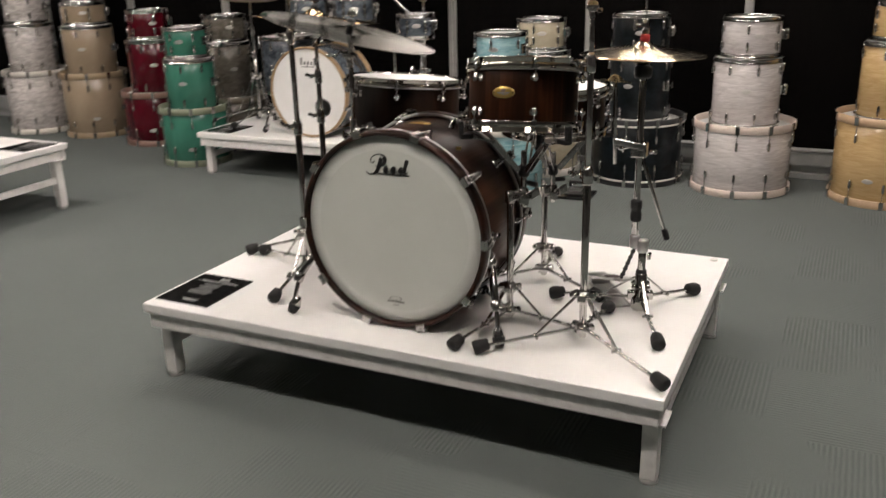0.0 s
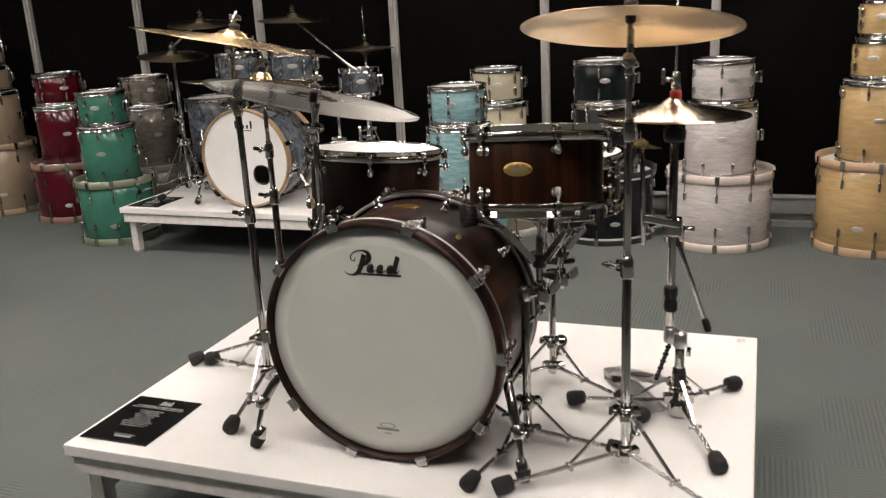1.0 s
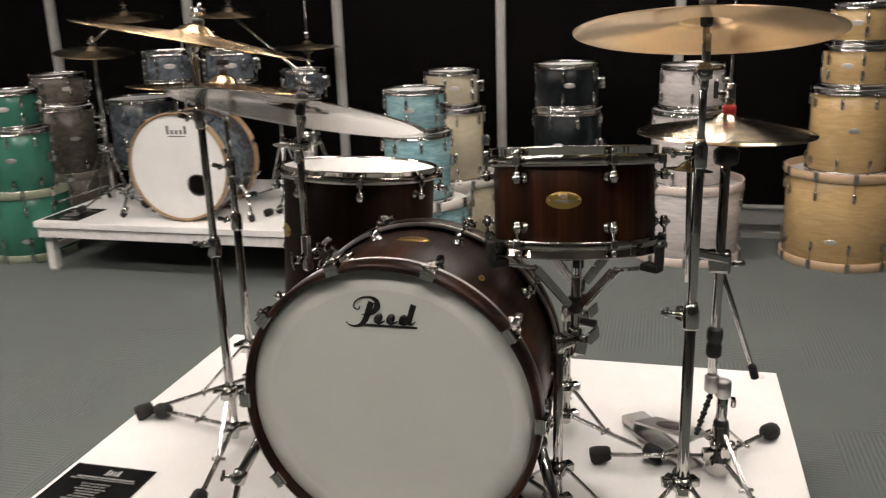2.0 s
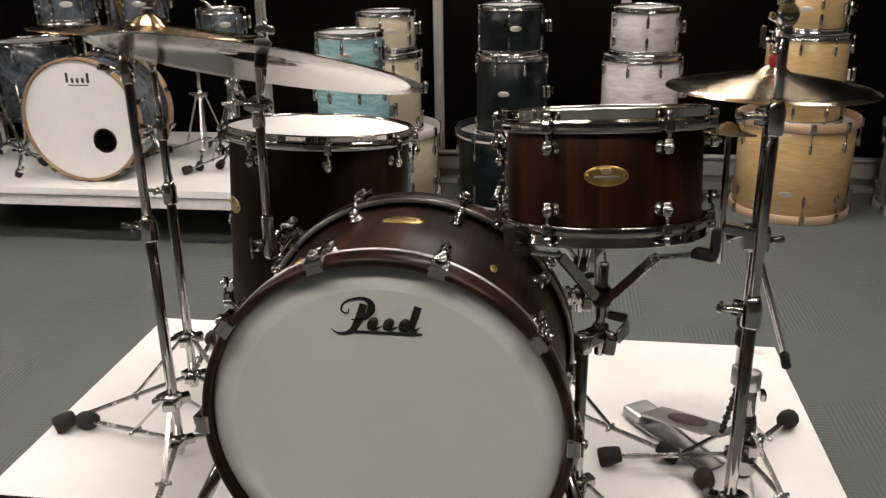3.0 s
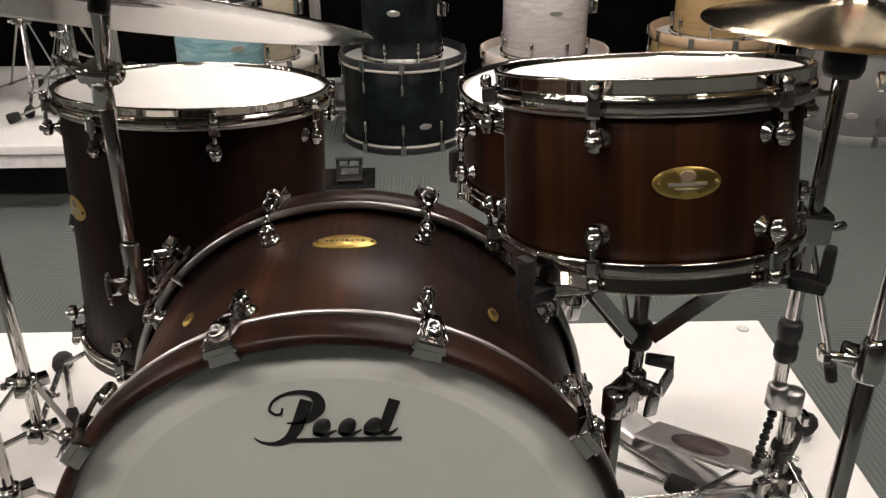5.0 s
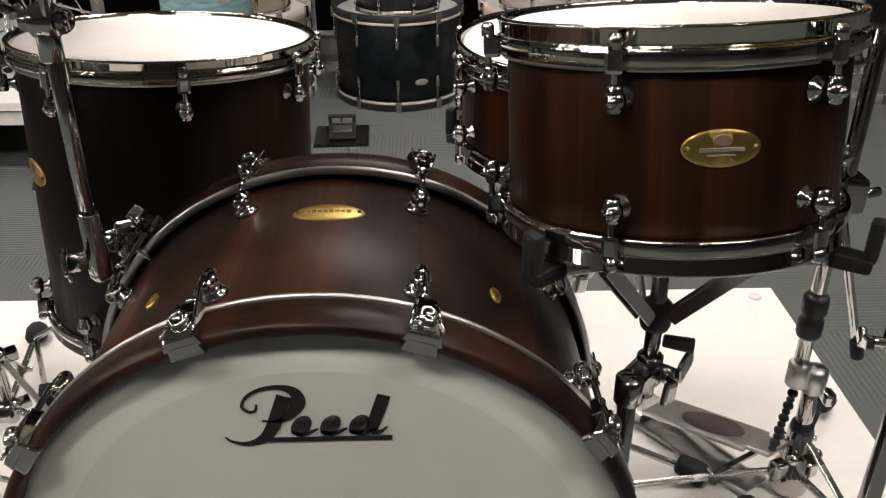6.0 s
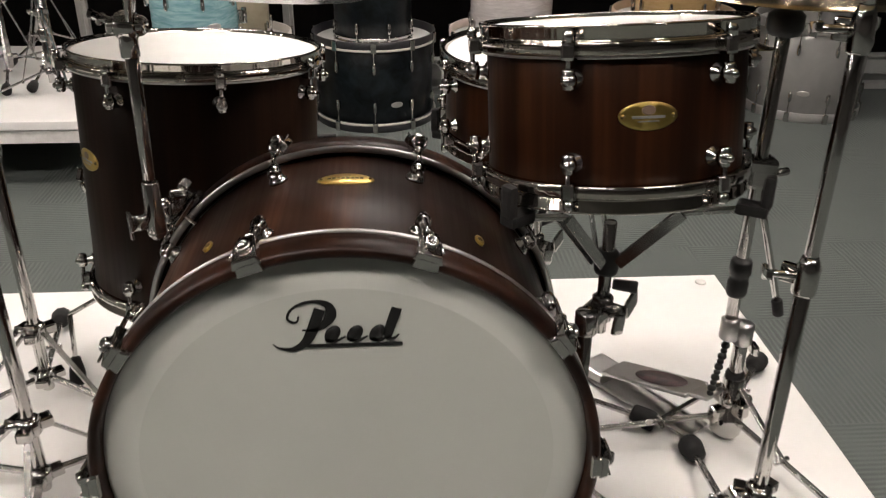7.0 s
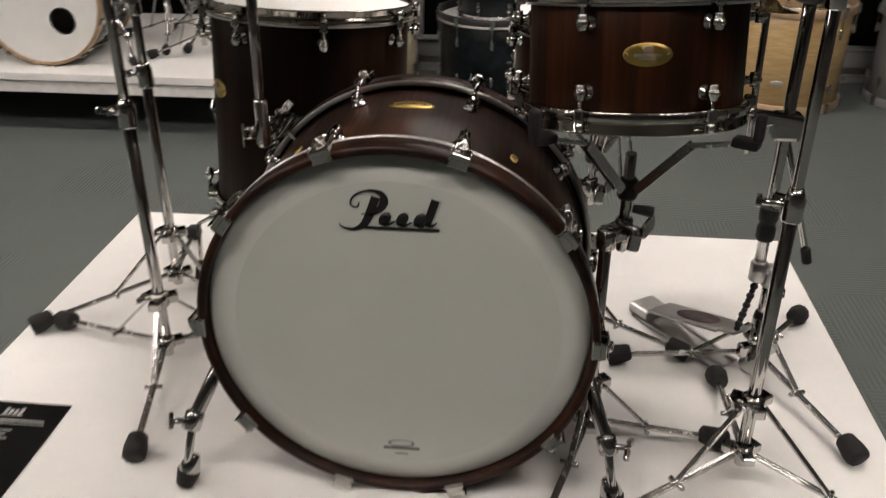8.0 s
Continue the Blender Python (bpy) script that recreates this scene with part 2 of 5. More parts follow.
def add_strip(bm, p, q, width, thick, up=(0, 0, 1)):
    """A flat bar from p to q."""
    p, q = Vector(p), Vector(q)
    d = (q - p).normalized()
    side = d.cross(Vector(up)).normalized()
    u = side.cross(d)
    m = Matrix((side, d, u)).transposed().to_4x4()
    m.translation = (p + q) / 2
    return add_box(bm, (width, (q - p).length, thick), m, min(width, thick) * 0.2)


def add_ball(bm, r, m=Matrix(), seg=14, squash=1.0):
    prof = [(r * math.sin(math.pi * i / 8), -r * squash * math.cos(math.pi * i / 8)) for i in range(9)]
    return add_lathe(bm, prof, seg, m)


def mesh_from(name, bm, material):
    bmesh.ops.recalc_face_normals(bm, faces=bm.faces)
    me = bpy.data.meshes.new(name)
    bm.to_mesh(me)
    bm.free()
    me.materials.append(material)
    return me


def part(name, bm, material, parent=None, label="", m=None):
    """Links a bmesh (or a shared mesh) as one object under parent."""
    me = bm if isinstance(bm, bpy.types.Mesh) else mesh_from(name, bm, material)
    ob = new(name, me)
    ob.parent = parent
    if m is not None:
        ob.matrix_basis = m
    if label:
        tagged(ob, label)
    return ob


def thing(name, m, label, category, group="", kind=""):
    ob = new(name)
    ob.empty_display_size = 0.05
    ob.matrix_basis = m
    return tagged(ob, label, category, group, kind)


def B():
    return bmesh.new()


SHARED = {}


def shared(key, build, material):
    if key not in SHARED:
        SHARED[key] = mesh_from(key.split("|")[0], build(B()), material)
    return SHARED[key]


# ---- room ----
def slab(name, x0, x1, y0, y1, z0, z1, material, label, category):
    ob = new(name, mesh_from(name, add_box(B(), (x1 - x0, y1 - y0, z1 - z0), shift((x0 + x1) / 2, (y0 + y1) / 2, (z0 + z1) / 2)), material))
    return tagged(ob, label, category, kind="structure")


slab("floor", FLOOR_X0, FLOOR_X1, WALL_S, WALL_N, -0.1, 0.0, CARPET, "grey-green ribbed carpet tiles covering the showroom floor", "floor")
slab("ceiling", FLOOR_X0, FLOOR_X1, WALL_S, WALL_N, CEIL, CEIL + 0.1, CEILING, "plain dark showroom ceiling above the drum kits", "ceiling")
slab("wall_south", FLOOR_X0, FLOOR_X1, WALL_S - 0.12, WALL_S, 0, CEIL, PLASTER, "plain dark wall behind the walkway", "wall")
slab("wall_west", FLOOR_X0 - 0.12, FLOOR_X0, WALL_S, WALL_N, 0, CEIL, PLASTER, "plain dark side wall of the showroom", "wall")
slab("wall_east", FLOOR_X1, FLOOR_X1 + 0.12, WALL_S, WALL_N, 0, CEIL, PLASTER, "plain dark side wall of the showroom", "wall")
slab("wall_north", FLOOR_X0, FLOOR_X1, WALL_N, WALL_N + 0.12, 0, CEIL, DRAPE, "black fabric-covered wall behind the stacked drums", "wall")


def wall_post(x):
    bm = B()
    add_box(bm, (0.052, 0.04, CEIL - 0.2), shift(0, 0, (CEIL + 0.2) / 2), 0.004)
    add_box(bm, (0.020, 0.012, CEIL - 0.2), shift(0, -0.025, (CEIL + 0.2) / 2), 0.003)
    ob = part("wall_post", bm, GREY_POST, None, "", shift(x, WALL_N - 0.021, 0))
    return tagged(ob, "pale grey metal post standing against the black wall", "post", "wall posts", "structure")


def heater(x0, x1):
    ob = thing("baseboard", shift((x0 + x1) / 2, WALL_N, 0), "low grey enamelled baseboard running along the black wall", "baseboard", kind="structure")
    w = x1 - x0
    part("back_panel", add_box(B(), (w, 0.02, 0.19), shift(0, -0.011, 0.095), 0.003), HEATER, ob)
    part("front_panel", add_box(B(), (w, 0.012, 0.085), shift(0, -0.060, 0.125), 0.003), HEATER, ob)
    part("top_rail", add_box(B(), (w, 0.055, 0.012), shift(0, -0.048, 0.184), 0.003), HEATER, ob)
    part("foot_rail", add_box(B(), (w, 0.05, 0.035), shift(0, -0.046, 0.0175), 0.003), HEATER, ob)


LAMP_GLOW = bpy.data.materials.new("lamp_diffuser")
LAMP_GLOW.use_nodes = True
_n = LAMP_GLOW.node_tree
_n.nodes.remove(_n.nodes["Principled BSDF"])
_e = _n.nodes.new("ShaderNodeEmission")
_e.inputs[0].default_value = (1.0, 0.90, 0.825, 1)
_e.inputs[1].default_value = GLOW
_n.links.new(_e.outputs[0], _n.nodes["Material Output"].inputs[0])


def ceiling_light(x, y, sx, sy):
    ob = thing("ceiling_light", shift(x, y, CEIL), "recessed white ceiling light panel, switched on", "ceiling light", "ceiling lights")
    fr = B()
    for s in (-1, 1):
        add_box(fr, (sx + 0.06, 0.03, 0.04), shift(0, s * (sy / 2 + 0.015), -0.02), 0.003)
        add_box(fr, (0.03, sy, 0.04), shift(s * (sx / 2 + 0.015), 0, -0.02), 0.003)
    part("frame", fr, WHITE_EDGE, ob)
    part("diffuser", add_box(B(), (sx, sy, 0.02), shift(0, 0, -0.018), 0.002), LAMP_GLOW, ob)


for lx, ly in LAMPS:
    ceiling_light(lx, ly, 1.2, 0.3)


# ---- drums ----
def rim_profile(r, h, up=1):
    """A triple-flanged metal rim round a drum of shell radius r; from the flange below to the lip above."""
    p = [(r + 0.001, 0.0), (r + 0.009, 0.0), (r + 0.0105, 0.002), (r + 0.0105, h * 0.20), (r + 0.006, h * 0.28), (r + 0.0055, h * 0.58),
         (r + 0.0085, h * 0.66), (r + 0.009, h * 0.94), (r + 0.008, h), (r + 0.004, h), (r + 0.002, h * 0.93), (r + 0.001, h * 0.6), (r + 0.001, 0.0)]
    return [(a, b * up) for a, b in p]


def cast_rim_profile(r, h, up=1):
    """A heavy cast rim: a wide band below, a groove, a slimmer band and a rounded lip."""
    p = [(r + 0.001, 0.0), (r + 0.0105, 0.0), (r + 0.012, 0.0015), (r + 0.012, h * 0.40), (r + 0.0105, h * 0.45), (r + 0.0075, h * 0.48), (r + 0.0075, h * 0.54),
         (r + 0.0088, h * 0.58), (r + 0.0088, h * 0.88), (r + 0.0098, h * 0.91), (r + 0.0098, h * 0.97), (r + 0.0085, h), (r + 0.005, h), (r + 0.003, h * 0.95), (r + 0.001, h * 0.6), (r + 0.001, 0.0)]
    return [(a, b * up) for a, b in p]


def shell_mesh(bm, r, z0, z1, seg):
    return add_lathe(bm, [(r - 0.007, z0), (r - 0.001, z0), (r, z0 + 0.001), (r, z1 - 0.001), (r - 0.001, z1), (r - 0.007, z1), (r - 0.007, z0)], seg)


def head_mesh(bm, r, z, seg, up=1):
    return add_lathe(bm, [(0, z), (r * 0.5, z), (r - 0.006, z), (r - 0.001, z - 0.002 * up), (r + 0.0006, z - 0.008 * up), (r + 0.0006, z - 0.014 * up)], seg)


def lug_small(bm):
    """Cast lug of a stacked drum: a rounded body on the shell; z along the shell, x outwards."""
    add_lathe(bm, [(0, -0.026), (0.005, -0.026), (0.0075, -0.020), (0.0085, 0.0), (0.0075, 0.020), (0.005, 0.026), (0, 0.026)], 8, shift(0.012))
    add_box(bm, (0.012, 0.014, 0.034), shift(0.005), 0.002)
    return bm


def tension_rod(bm, length, flip):
    s = -1 if flip else 1
    add_rod(bm, (0.013, 0, 0), (0.013, 0, s * length), 0.0028, 6)
    add_box(bm, (0.009, 0.011, 0.012), shift(0.0125, 0, s * (length - 0.002)), 0.002)
    add_lathe(bm, [(0, 0), (0.005, 0), (0.005, 0.009), (0.003, 0.011), (0, 0.011)], 6, shift(0.013, 0, s * length) @ (pose(0, 0, 0, 180) if flip else Matrix()))
    return bm


def oval_plate(bm, a, b, t=0.002, seg=28):
    """An oval plate facing +x, its long side along y."""
    m = Matrix(((0, 0, 1, 0), (1, 0, 0, 0), (0, 1, 0, 0), (0, 0, 0, 1)))
    m = m @ Matrix.Diagonal((a, b, 1, 1))
    return add_lathe(bm, [(0, 0), (1, 0), (1, t * 0.6), (0.94, t), (0, t)], seg, m)


def curved_plate(bm, a, b, r, t=0.0015):
    """An oval plate bent round a shell of radius r; centre on +x."""
    oval_plate(bm, a, b, t)
    bmesh.ops.subdivide_edges(bm, edges=[e for e in bm.edges if e.calc_length() > a * 0.5], cuts=3)
    for v in bm.verts:
        ang = v.co.y / r
        rad = r + v.co.x
        v.co.x, v.co.y = rad * math.cos(ang), rad * math.sin(ang)
    return bm


def stack_drum(name, x, y, z, r, depth, wrap, hoop, turn, label, group, lugs=8, wooden=False, badge=0.0, seg=40, head=None, bracket=True):
    """A drum standing upright on its lower rim. wooden: wide wooden hoops with claws, as a bass drum has."""
    ob = thing(name, shift(x, y, z) @ pose(0, 0, 0, 0, 0, turn), label, "drum", group)
    hh = 0.046 if wooden else 0.028
    over = 0.008 if wooden else 0.012
    z0, z1 = hh - over, depth - hh + over
    part("shell", shell_mesh(B(), r, z0, z1, seg), WRAPS[wrap], ob)
    part("top_head", head_mesh(B(), r - 0.001, z1 + 0.002, seg), head or CLEAR_HEAD, ob, "hazy white drum head")
    part("bottom_head", head_mesh(B(), r - 0.001, z0 - 0.002, seg, -1), head or CLEAR_HEAD, ob)
    for k, zz, up in (("top_hoop", depth - hh, 1), ("bottom_hoop", hh, -1)):
        if wooden:
            lo = zz if up > 0 else 0.0
            hp = part(k, add_ring(B(), r + 0.003, r + 0.014, lo, lo + hh, seg, lip=0.003), HOOPS[hoop], ob)
            if wrap == "navy":
                bz = lo + (hh - 0.013 if up < 0 else 0.002)
                part("hoop_inlay", add_ring(B(), r + 0.012, r + 0.0155, bz, bz + 0.011, seg, lip=0.001), HOOPS["pale"], hp, "pale inlay line")
        else:
            part(k, add_lathe(B(), rim_profile(r, hh, up), seg, shift(0, 0, zz)), CHROME, ob)
    n = lugs
    off = 0.055 + (0.03 if wooden else 0.0)
    for i in range(n):
        a = 360 * (i + 0.5) / n
        for flip in (False, True):
            zz = (z0 + off) if flip else (z1 - off)
            reach = (zz - 0.012) if flip else (depth - zz - 0.012)
            reach = round(reach, 3)
            m = pose(0, 0, 0, 0, 0, a) @ shift(r, 0, zz)
            lug = part("lug", shared("lug|small", lug_small, CHROME), None, ob, "", m)
            part("tension_rod", shared("tension_rod|%s|%s" % (reach, flip), lambda bm: tension_rod(bm, reach, flip), CHROME), None, lug)
            if wooden:
                zc = hh / 2 if flip else depth - hh / 2
                part("claw", shared("claw|stack", lambda bm: add_box(bm, (0.012, 0.026, 0.050), shift(0.006), 0.003), CHROME), None, ob, "", pose(0, 0, 0, 0, 0, a) @ shift(r + 0.013, 0, zc))
    bd = part("badge", curved_plate(B(), 0.030, 0.014, r, 0.0025), SILVER_PLATE, ob, "small silver oval badge", pose(0, 0, depth * (0.55 if not wooden else 0.30), 0, 0, badge))
    if bracket and not wooden:
        br = B()
        add_box(br, (0.02, 0.045, 0.06), shift(0.010), 0.005)
        add_rod(br, (0.03, 0, -0.03), (0.03, 0, 0.035), 0.011, 10)
        add_rod(br, (0.03, 0, 0), (0.03, 0.045, 0), 0.006, 8)
        add_box(br, (0.008, 0.012, 0.04), shift(0.03, 0.05, 0), 0.003)
        part("mounting_bracket", br, CHROME, ob, "", pose(0, 0, 0, 0, 0, badge + 75) @ shift(r, 0, depth * 0.55))
    return ob


# ---- hardware ----
def rubber_foot(bm, h=0.045, r=0.026):
    """A chunky rubber foot; z points from the floor up the leg."""
    return add_lathe(bm, [(0, -0.002), (r * 0.86, -0.002), (r * 0.98, 0.003), (r, h * 0.35), (r * 0.80, h * 0.92), (r * 0.6, h), (0, h)], 10)


def leg_pair(ob, base, foot, zf, low, high, foot_r=0.0225):
    """One double-braced tripod leg from the column at base (x, y) to a foot."""
    b, f = Vector(base), Vector(foot)
    d = (f - b).normalized()
    side = Vector((-d.y, d.x)) * 0.009
    run = (f - b).length
    p0 = b + d * 0.022
    knee = b + d * run * 0.46
    tip = f - d * 0.012
    zk = low + (zf + 0.024 - low) * 0.46
    bm = B()
    add_strip(bm, (*p0, low), (*tip, zf + 0.024), 0.0125, 0.0060)
    add_strip(bm, (*p0, low + 0.0042), (*tip, zf + 0.0282), 0.0055, 0.0030)
    add_ball(bm, 0.006, Matrix.Translation((*knee, zk + 0.004)), 8)
    leg = part("leg", bm, LEG_CHROME, ob)
    br = B()
    add_strip(br, (*p0, high), (*knee, zk + 0.004), 0.0105, 0.005)
    add_rod(br, (*(knee - side * 1.9), zk), (*(knee + side * 1.9), zk), 0.005, 8)
    part("brace", br, LEG_CHROME, leg)
    m = basis((*f, zf + 0.024), (-d.x, -d.y, 0.28)) @ shift(0, 0, -0.020)
    part("rubber_foot", shared("rubber_foot|%s" % foot_r, lambda q: rubber_foot(q, 0.048, foot_r), RUBBER), None, leg, "black rubber foot", m)


def collar_mesh(bm, r=0.020, h=0.03):
    add_lathe(bm, [(0, 0), (r * 0.8, 0), (r, 0.004), (r, h - 0.004), (r * 0.8, h), (0, h)], 16)
    for k in range(3):
        add_box(bm, (0.022, 0.024, h * 0.6), pose(0, 0, h * 0.5, 0, 0, 120 * k + 35) @ shift(r + 0.006), 0.003)
    return bm


def wing_nut(bm):
    """A wing bolt sticking out along x."""
    add_rod(bm, (0, 0, 0), (0.032, 0, 0), 0.0055, 8)
    for s in (-1, 1):
        add_box(bm, (0.009, 0.020, 0.013), shift(0.036, s * 0.011, s * 0.004) @ pose(0, 0, 0, s * 18), 0.003)
    return bm


def clamp_joint(bm, r=0.016, h=0.055):
    add_lathe(bm, [(r * 0.55, 0), (r * 0.9, 0), (r, 0.004), (r, h * 0.7), (r * 0.82, h * 0.85), (r * 0.62, h), (r * 0.5, h)], 16)
    add_box(bm, (0.022, 0.012, h * 0.5), shift(r + 0.006, 0, h * 0.45), 0.003)
    return bm


def tripod(ob, base, feet, z, low=0.05, high=0.135, foot_r=0.0225):
    """Collars, legs and feet under a column."""
    part("upper_collar", collar_mesh(B(), 0.020, 0.032), CHROME, ob, "", shift(*base, z + high - 0.016))
    part("lower_collar", collar_mesh(B(), 0.018, 0.026), CHROME, ob, "", shift(*base, z + low - 0.013))
    for f in feet:
        leg_pair(ob, base, f, z, z + low, z + high, foot_r)
    part("wing_bolt", wing_nut(B()), CHROME, ob, "", shift(*base, z + high + 0.002) @ pose(0, 0, 0, 0, 0, 190))


def column(ob, base, spans, r0=0.0135):
    """Telescoping tubes: spans are (z0, z1, radius), with a clamp where one slides into the next."""
    for i, (a, b, r) in enumerate(spans):
        part("tube", add_rod(B(), (*base, a), (*base, b), r, 18), CHROME, ob)
        if i:
            part("tube_clamp", clamp_joint(B(), spans[i - 1][2] + 0.005, 0.055), CHROME, ob, "", shift(*base, a - 0.030) @ pose(0, 0, 0, 0, 0, 140))
            part("wing_bolt", wing_nut(B()), CHROME, ob, "", shift(*base, a - 0.004) @ pose(0, 0, 0, 0, 0, 165) @ shift(0.014))


def tilter(ob, m):
    """The tilting head of a cymbal stand, at the pose m: its rod points along z."""
    m = m @ Matrix.Diagonal((0.78, 0.78, 0.9, 1))
    bm = B()
    add_rod(bm, (0, -0.016, 0), (0, 0.016, 0), 0.019, 18)
    add_rod(bm, (0, -0.021, 0), (0, 0.021, 0), 0.010, 12)
    add_rod(bm, (0, 0, -0.035), (0, 0, -0.005), 0.011, 12)
    add_rod(bm, (0.004, 0, 0.006), (0.004, 0, 0.075), 0.0085, 12)
    part("tilter", bm, CHROME, ob, "", m)
    part("wing_bolt", wing_nut(B()), CHROME, ob, "", m @ pose(0, 0.02, 0, 0, 0, 90))


def cymbal_mesh(bm, r, bell=0.19, rise=0.085, seg=96, cup=False, dome=0.62):
    """The thin, slightly bowed disc of a cymbal, or the raised cup in its middle, its hole open."""
    rb = r * bell
    if cup:
        prof = [(0.006, rise * r + dome * rb), (rb * 0.35, rise * r + dome * 0.93 * rb), (rb * 0.7, rise * r + dome * 0.61 * rb), (rb * 0.93, rise * r + 0.10 * rb), (rb * 1.06, rise * r)]
    else:
        prof = [(rb * 1.06 + (r - rb * 1.06) * k / 8, rise * r * (1 - (k / 8) ** 1.2)) for k in range(9)]
    t = 0.0013
    low = [(a, b - t) for a, b in reversed(prof)]
    return add_lathe(bm, prof + low + [prof[0]], seg)


def cymbal(m, r, material, label, group="cymbals", felt=True, **kw):
    ob = thing("cymbal", m, label, "cymbal", group)
    part("bow", cymbal_mesh(B(), r, **kw), material, ob)
    part("cup", cymbal_mesh(B(), r, cup=True, **kw), material, ob)
    top = kw.get("rise", 0.085) * r + kw.get("dome", 0.62) * kw.get("bell", 0.19) * r
    if felt:
        fb = B()
        add_lathe(fb, [(0, top), (0.014, top), (0.015, top + 0.009), (0.010, top + 0.014), (0, top + 0.014)], 16)
        part("felt", fb, PLASTIC, ob, "black felt washer")
        wn = B()
        add_rod(wn, (0, 0, top + 0.016), (0, 0, top + 0.048), 0.0048, 8)
        add_box(wn, (0.036, 0.008, 0.014), shift(0, 0, top + 0.030), 0.003)
        part("wing_nut", wn, CHROME, ob)
        sl = B()
        add_lathe(sl, [(0, top - 0.036), (0.010, top - 0.036), (0.0115, top - 0.032), (0.0115, top - 0.012), (0.010, top - 0.008), (0, top - 0.008)], 18)
        part("sleeve", sl, PLASTIC, ob, "black plastic cymbal seat")
    return ob


# ---- risers ----
def riser(x0, y0, z, label, w=1.829, d=1.219, sign=True):
    ob = thing("riser", shift(x0, y0, 0), label, "riser", "risers")
    part("top_panel", add_box(B(), (w, d, 0.034), shift(w / 2, d / 2, z - 0.017), 0.003), WHITE, ob)
    e, hgt = 0.012, 0.052
    for name, sx, sy, px, py in (("front_rail", w - 0.03, 0.03, w / 2, e + 0.015), ("back_rail", w - 0.03, 0.03, w / 2, d - e - 0.015),
                                 ("side_rail", 0.03, d - 0.09, e + 0.018, d / 2), ("side_rail", 0.03, d - 0.09, w - e - 0.018, d / 2)):
        bm = B()
        add_box(bm, (sx, sy, hgt), shift(px, py, z - 0.040 - hgt / 2), 0.003)
        add_box(bm, (sx - 0.004, sy * 0.55, 0.012), shift(px, py, z - 0.034 - 0.0035), 0.0)
        part(name, bm, WHITE_EDGE, ob)
    for px in (0.042, w - 0.042):
        for py in (0.075, d - 0.075):
            lg = part("leg", add_box(B(), (0.048, 0.048, z - 0.104), shift(px, py, (z - 0.090) / 2 + 0.006), 0.004), WHITE_EDGE, ob)
            fb = B()
            add_lathe(fb, [(0, 0), (0.028, 0), (0.028, 0.006), (0.012, 0.012), (0.010, 0.022), (0, 0.022)], 14, shift(px, py, 0))
            part("levelling_foot", fb, GREY_POST, lg)
            pl = B()
            add_box(pl, (0.09, 0.09, 0.006), shift(px, py, z - 0.0945), 0.001)
            part("leg_plate", pl, WHITE_EDGE, lg)
        bb = add_box(B(), (0.026, d - 0.198, 0.036), shift(px, d / 2, z * 0.45), 0.004)
        part("crossbar", bb, WHITE_EDGE, ob)
    return ob


def bars(parent, rows, material, z, name="text_bar"):
    """Plain bars standing for lines of print: rows of (x, y, width, height)."""
    for x, y, w_, h_ in rows:
        part(name, add_box(B(), (w_, h_, 0.0006), shift(x, y, z)), material, parent)


def sign_card(x0, y0, w, d, z):
    ob = thing("sign_card", shift(x0, y0, z), "glossy black information card with white print lying on the riser", "sign", "sign cards")
    part("card", add_box(B(), (w, d, 0.004), shift(w / 2, d / 2, 0.0021), 0.0008), CARD, ob)
    rng = random.Random(4)
    rows = [(w * 0.52, d * 0.79, w * 0.72, 0.004), (w * 0.50, d * 0.755, w * 0.80, 0.0022)]
    for k in range(9):
        rows.append((w * 0.48, d * (0.68 - 0.042 * k), w * rng.uniform(0.28, 0.62) * (1 - 0.04 * k), 0.0022))
    rows.append((w * 0.55, d * 0.115, w * 0.24, 0.007))
    rows.append((w * 0.54, d * 0.155, w * 0.32, 0.002))
    bars(ob, rows, PRINT_WHITE, 0.0046)
    bars(ob, [(w * 0.55, d * 0.845, w * 0.20, 0.003)] + [(w * (0.48 + 0.045 * k), d * 0.885, 0.007, 0.014 + (0.009 if k in (0, 3) else 0)) for k in range(4)], PRINT_WHITE, 0.0046, "logo_mark")


MAIN_X, MAIN_Y = -2.049, 2.029
riser(MAIN_X, MAIN_Y, RISER, "low white display riser carrying the rosewood drum kit")
riser(-3.975, 4.588, RISER, "low white display riser carrying the slate blue pearl kit")
riser(-6.020, 2.450, 0.400, "bare low white display riser with a black sign card")
sign_card(-2.032, 2.077, 0.228, 0.267, RISER + 0.0005)
sign_card(-3.945, 4.632, 0.228, 0.264, RISER + 0.0005)
sign_card(-4.445, 3.375, 0.228, 0.250, 0.4005)
cap = part("cap", add_lathe(B(), [(0, 0), (0.014, 0), (0.014, 0.002), (0.011, 0.004), (0, 0.004)], 20), WHITE_EDGE, None, "", shift(-0.271, 3.208, RISER + 0.0004))
tagged(cap, "small round white plastic cap on the riser", "cap")


# ---- the rosewood kit ----
def lug_ball(bm):
    """Chrome ball-shaped lug; x outwards, z along the shell."""
    add_lathe(bm, [(0, 0), (0.0120, 0), (0.0120, 0.002), (0.007, 0.005), (0.0065, 0.012)], 16, pose(0, 0, 0, 0, 90))
    add_ball(bm, 0.0100, shift(0.018), 14)
    add_rod(bm, (0.0185, 0, -0.0105), (0.0185, 0, 0.0125), 0.0072, 14)
    add_ball(bm, 0.0052, shift(0.026), 10)
    return bm


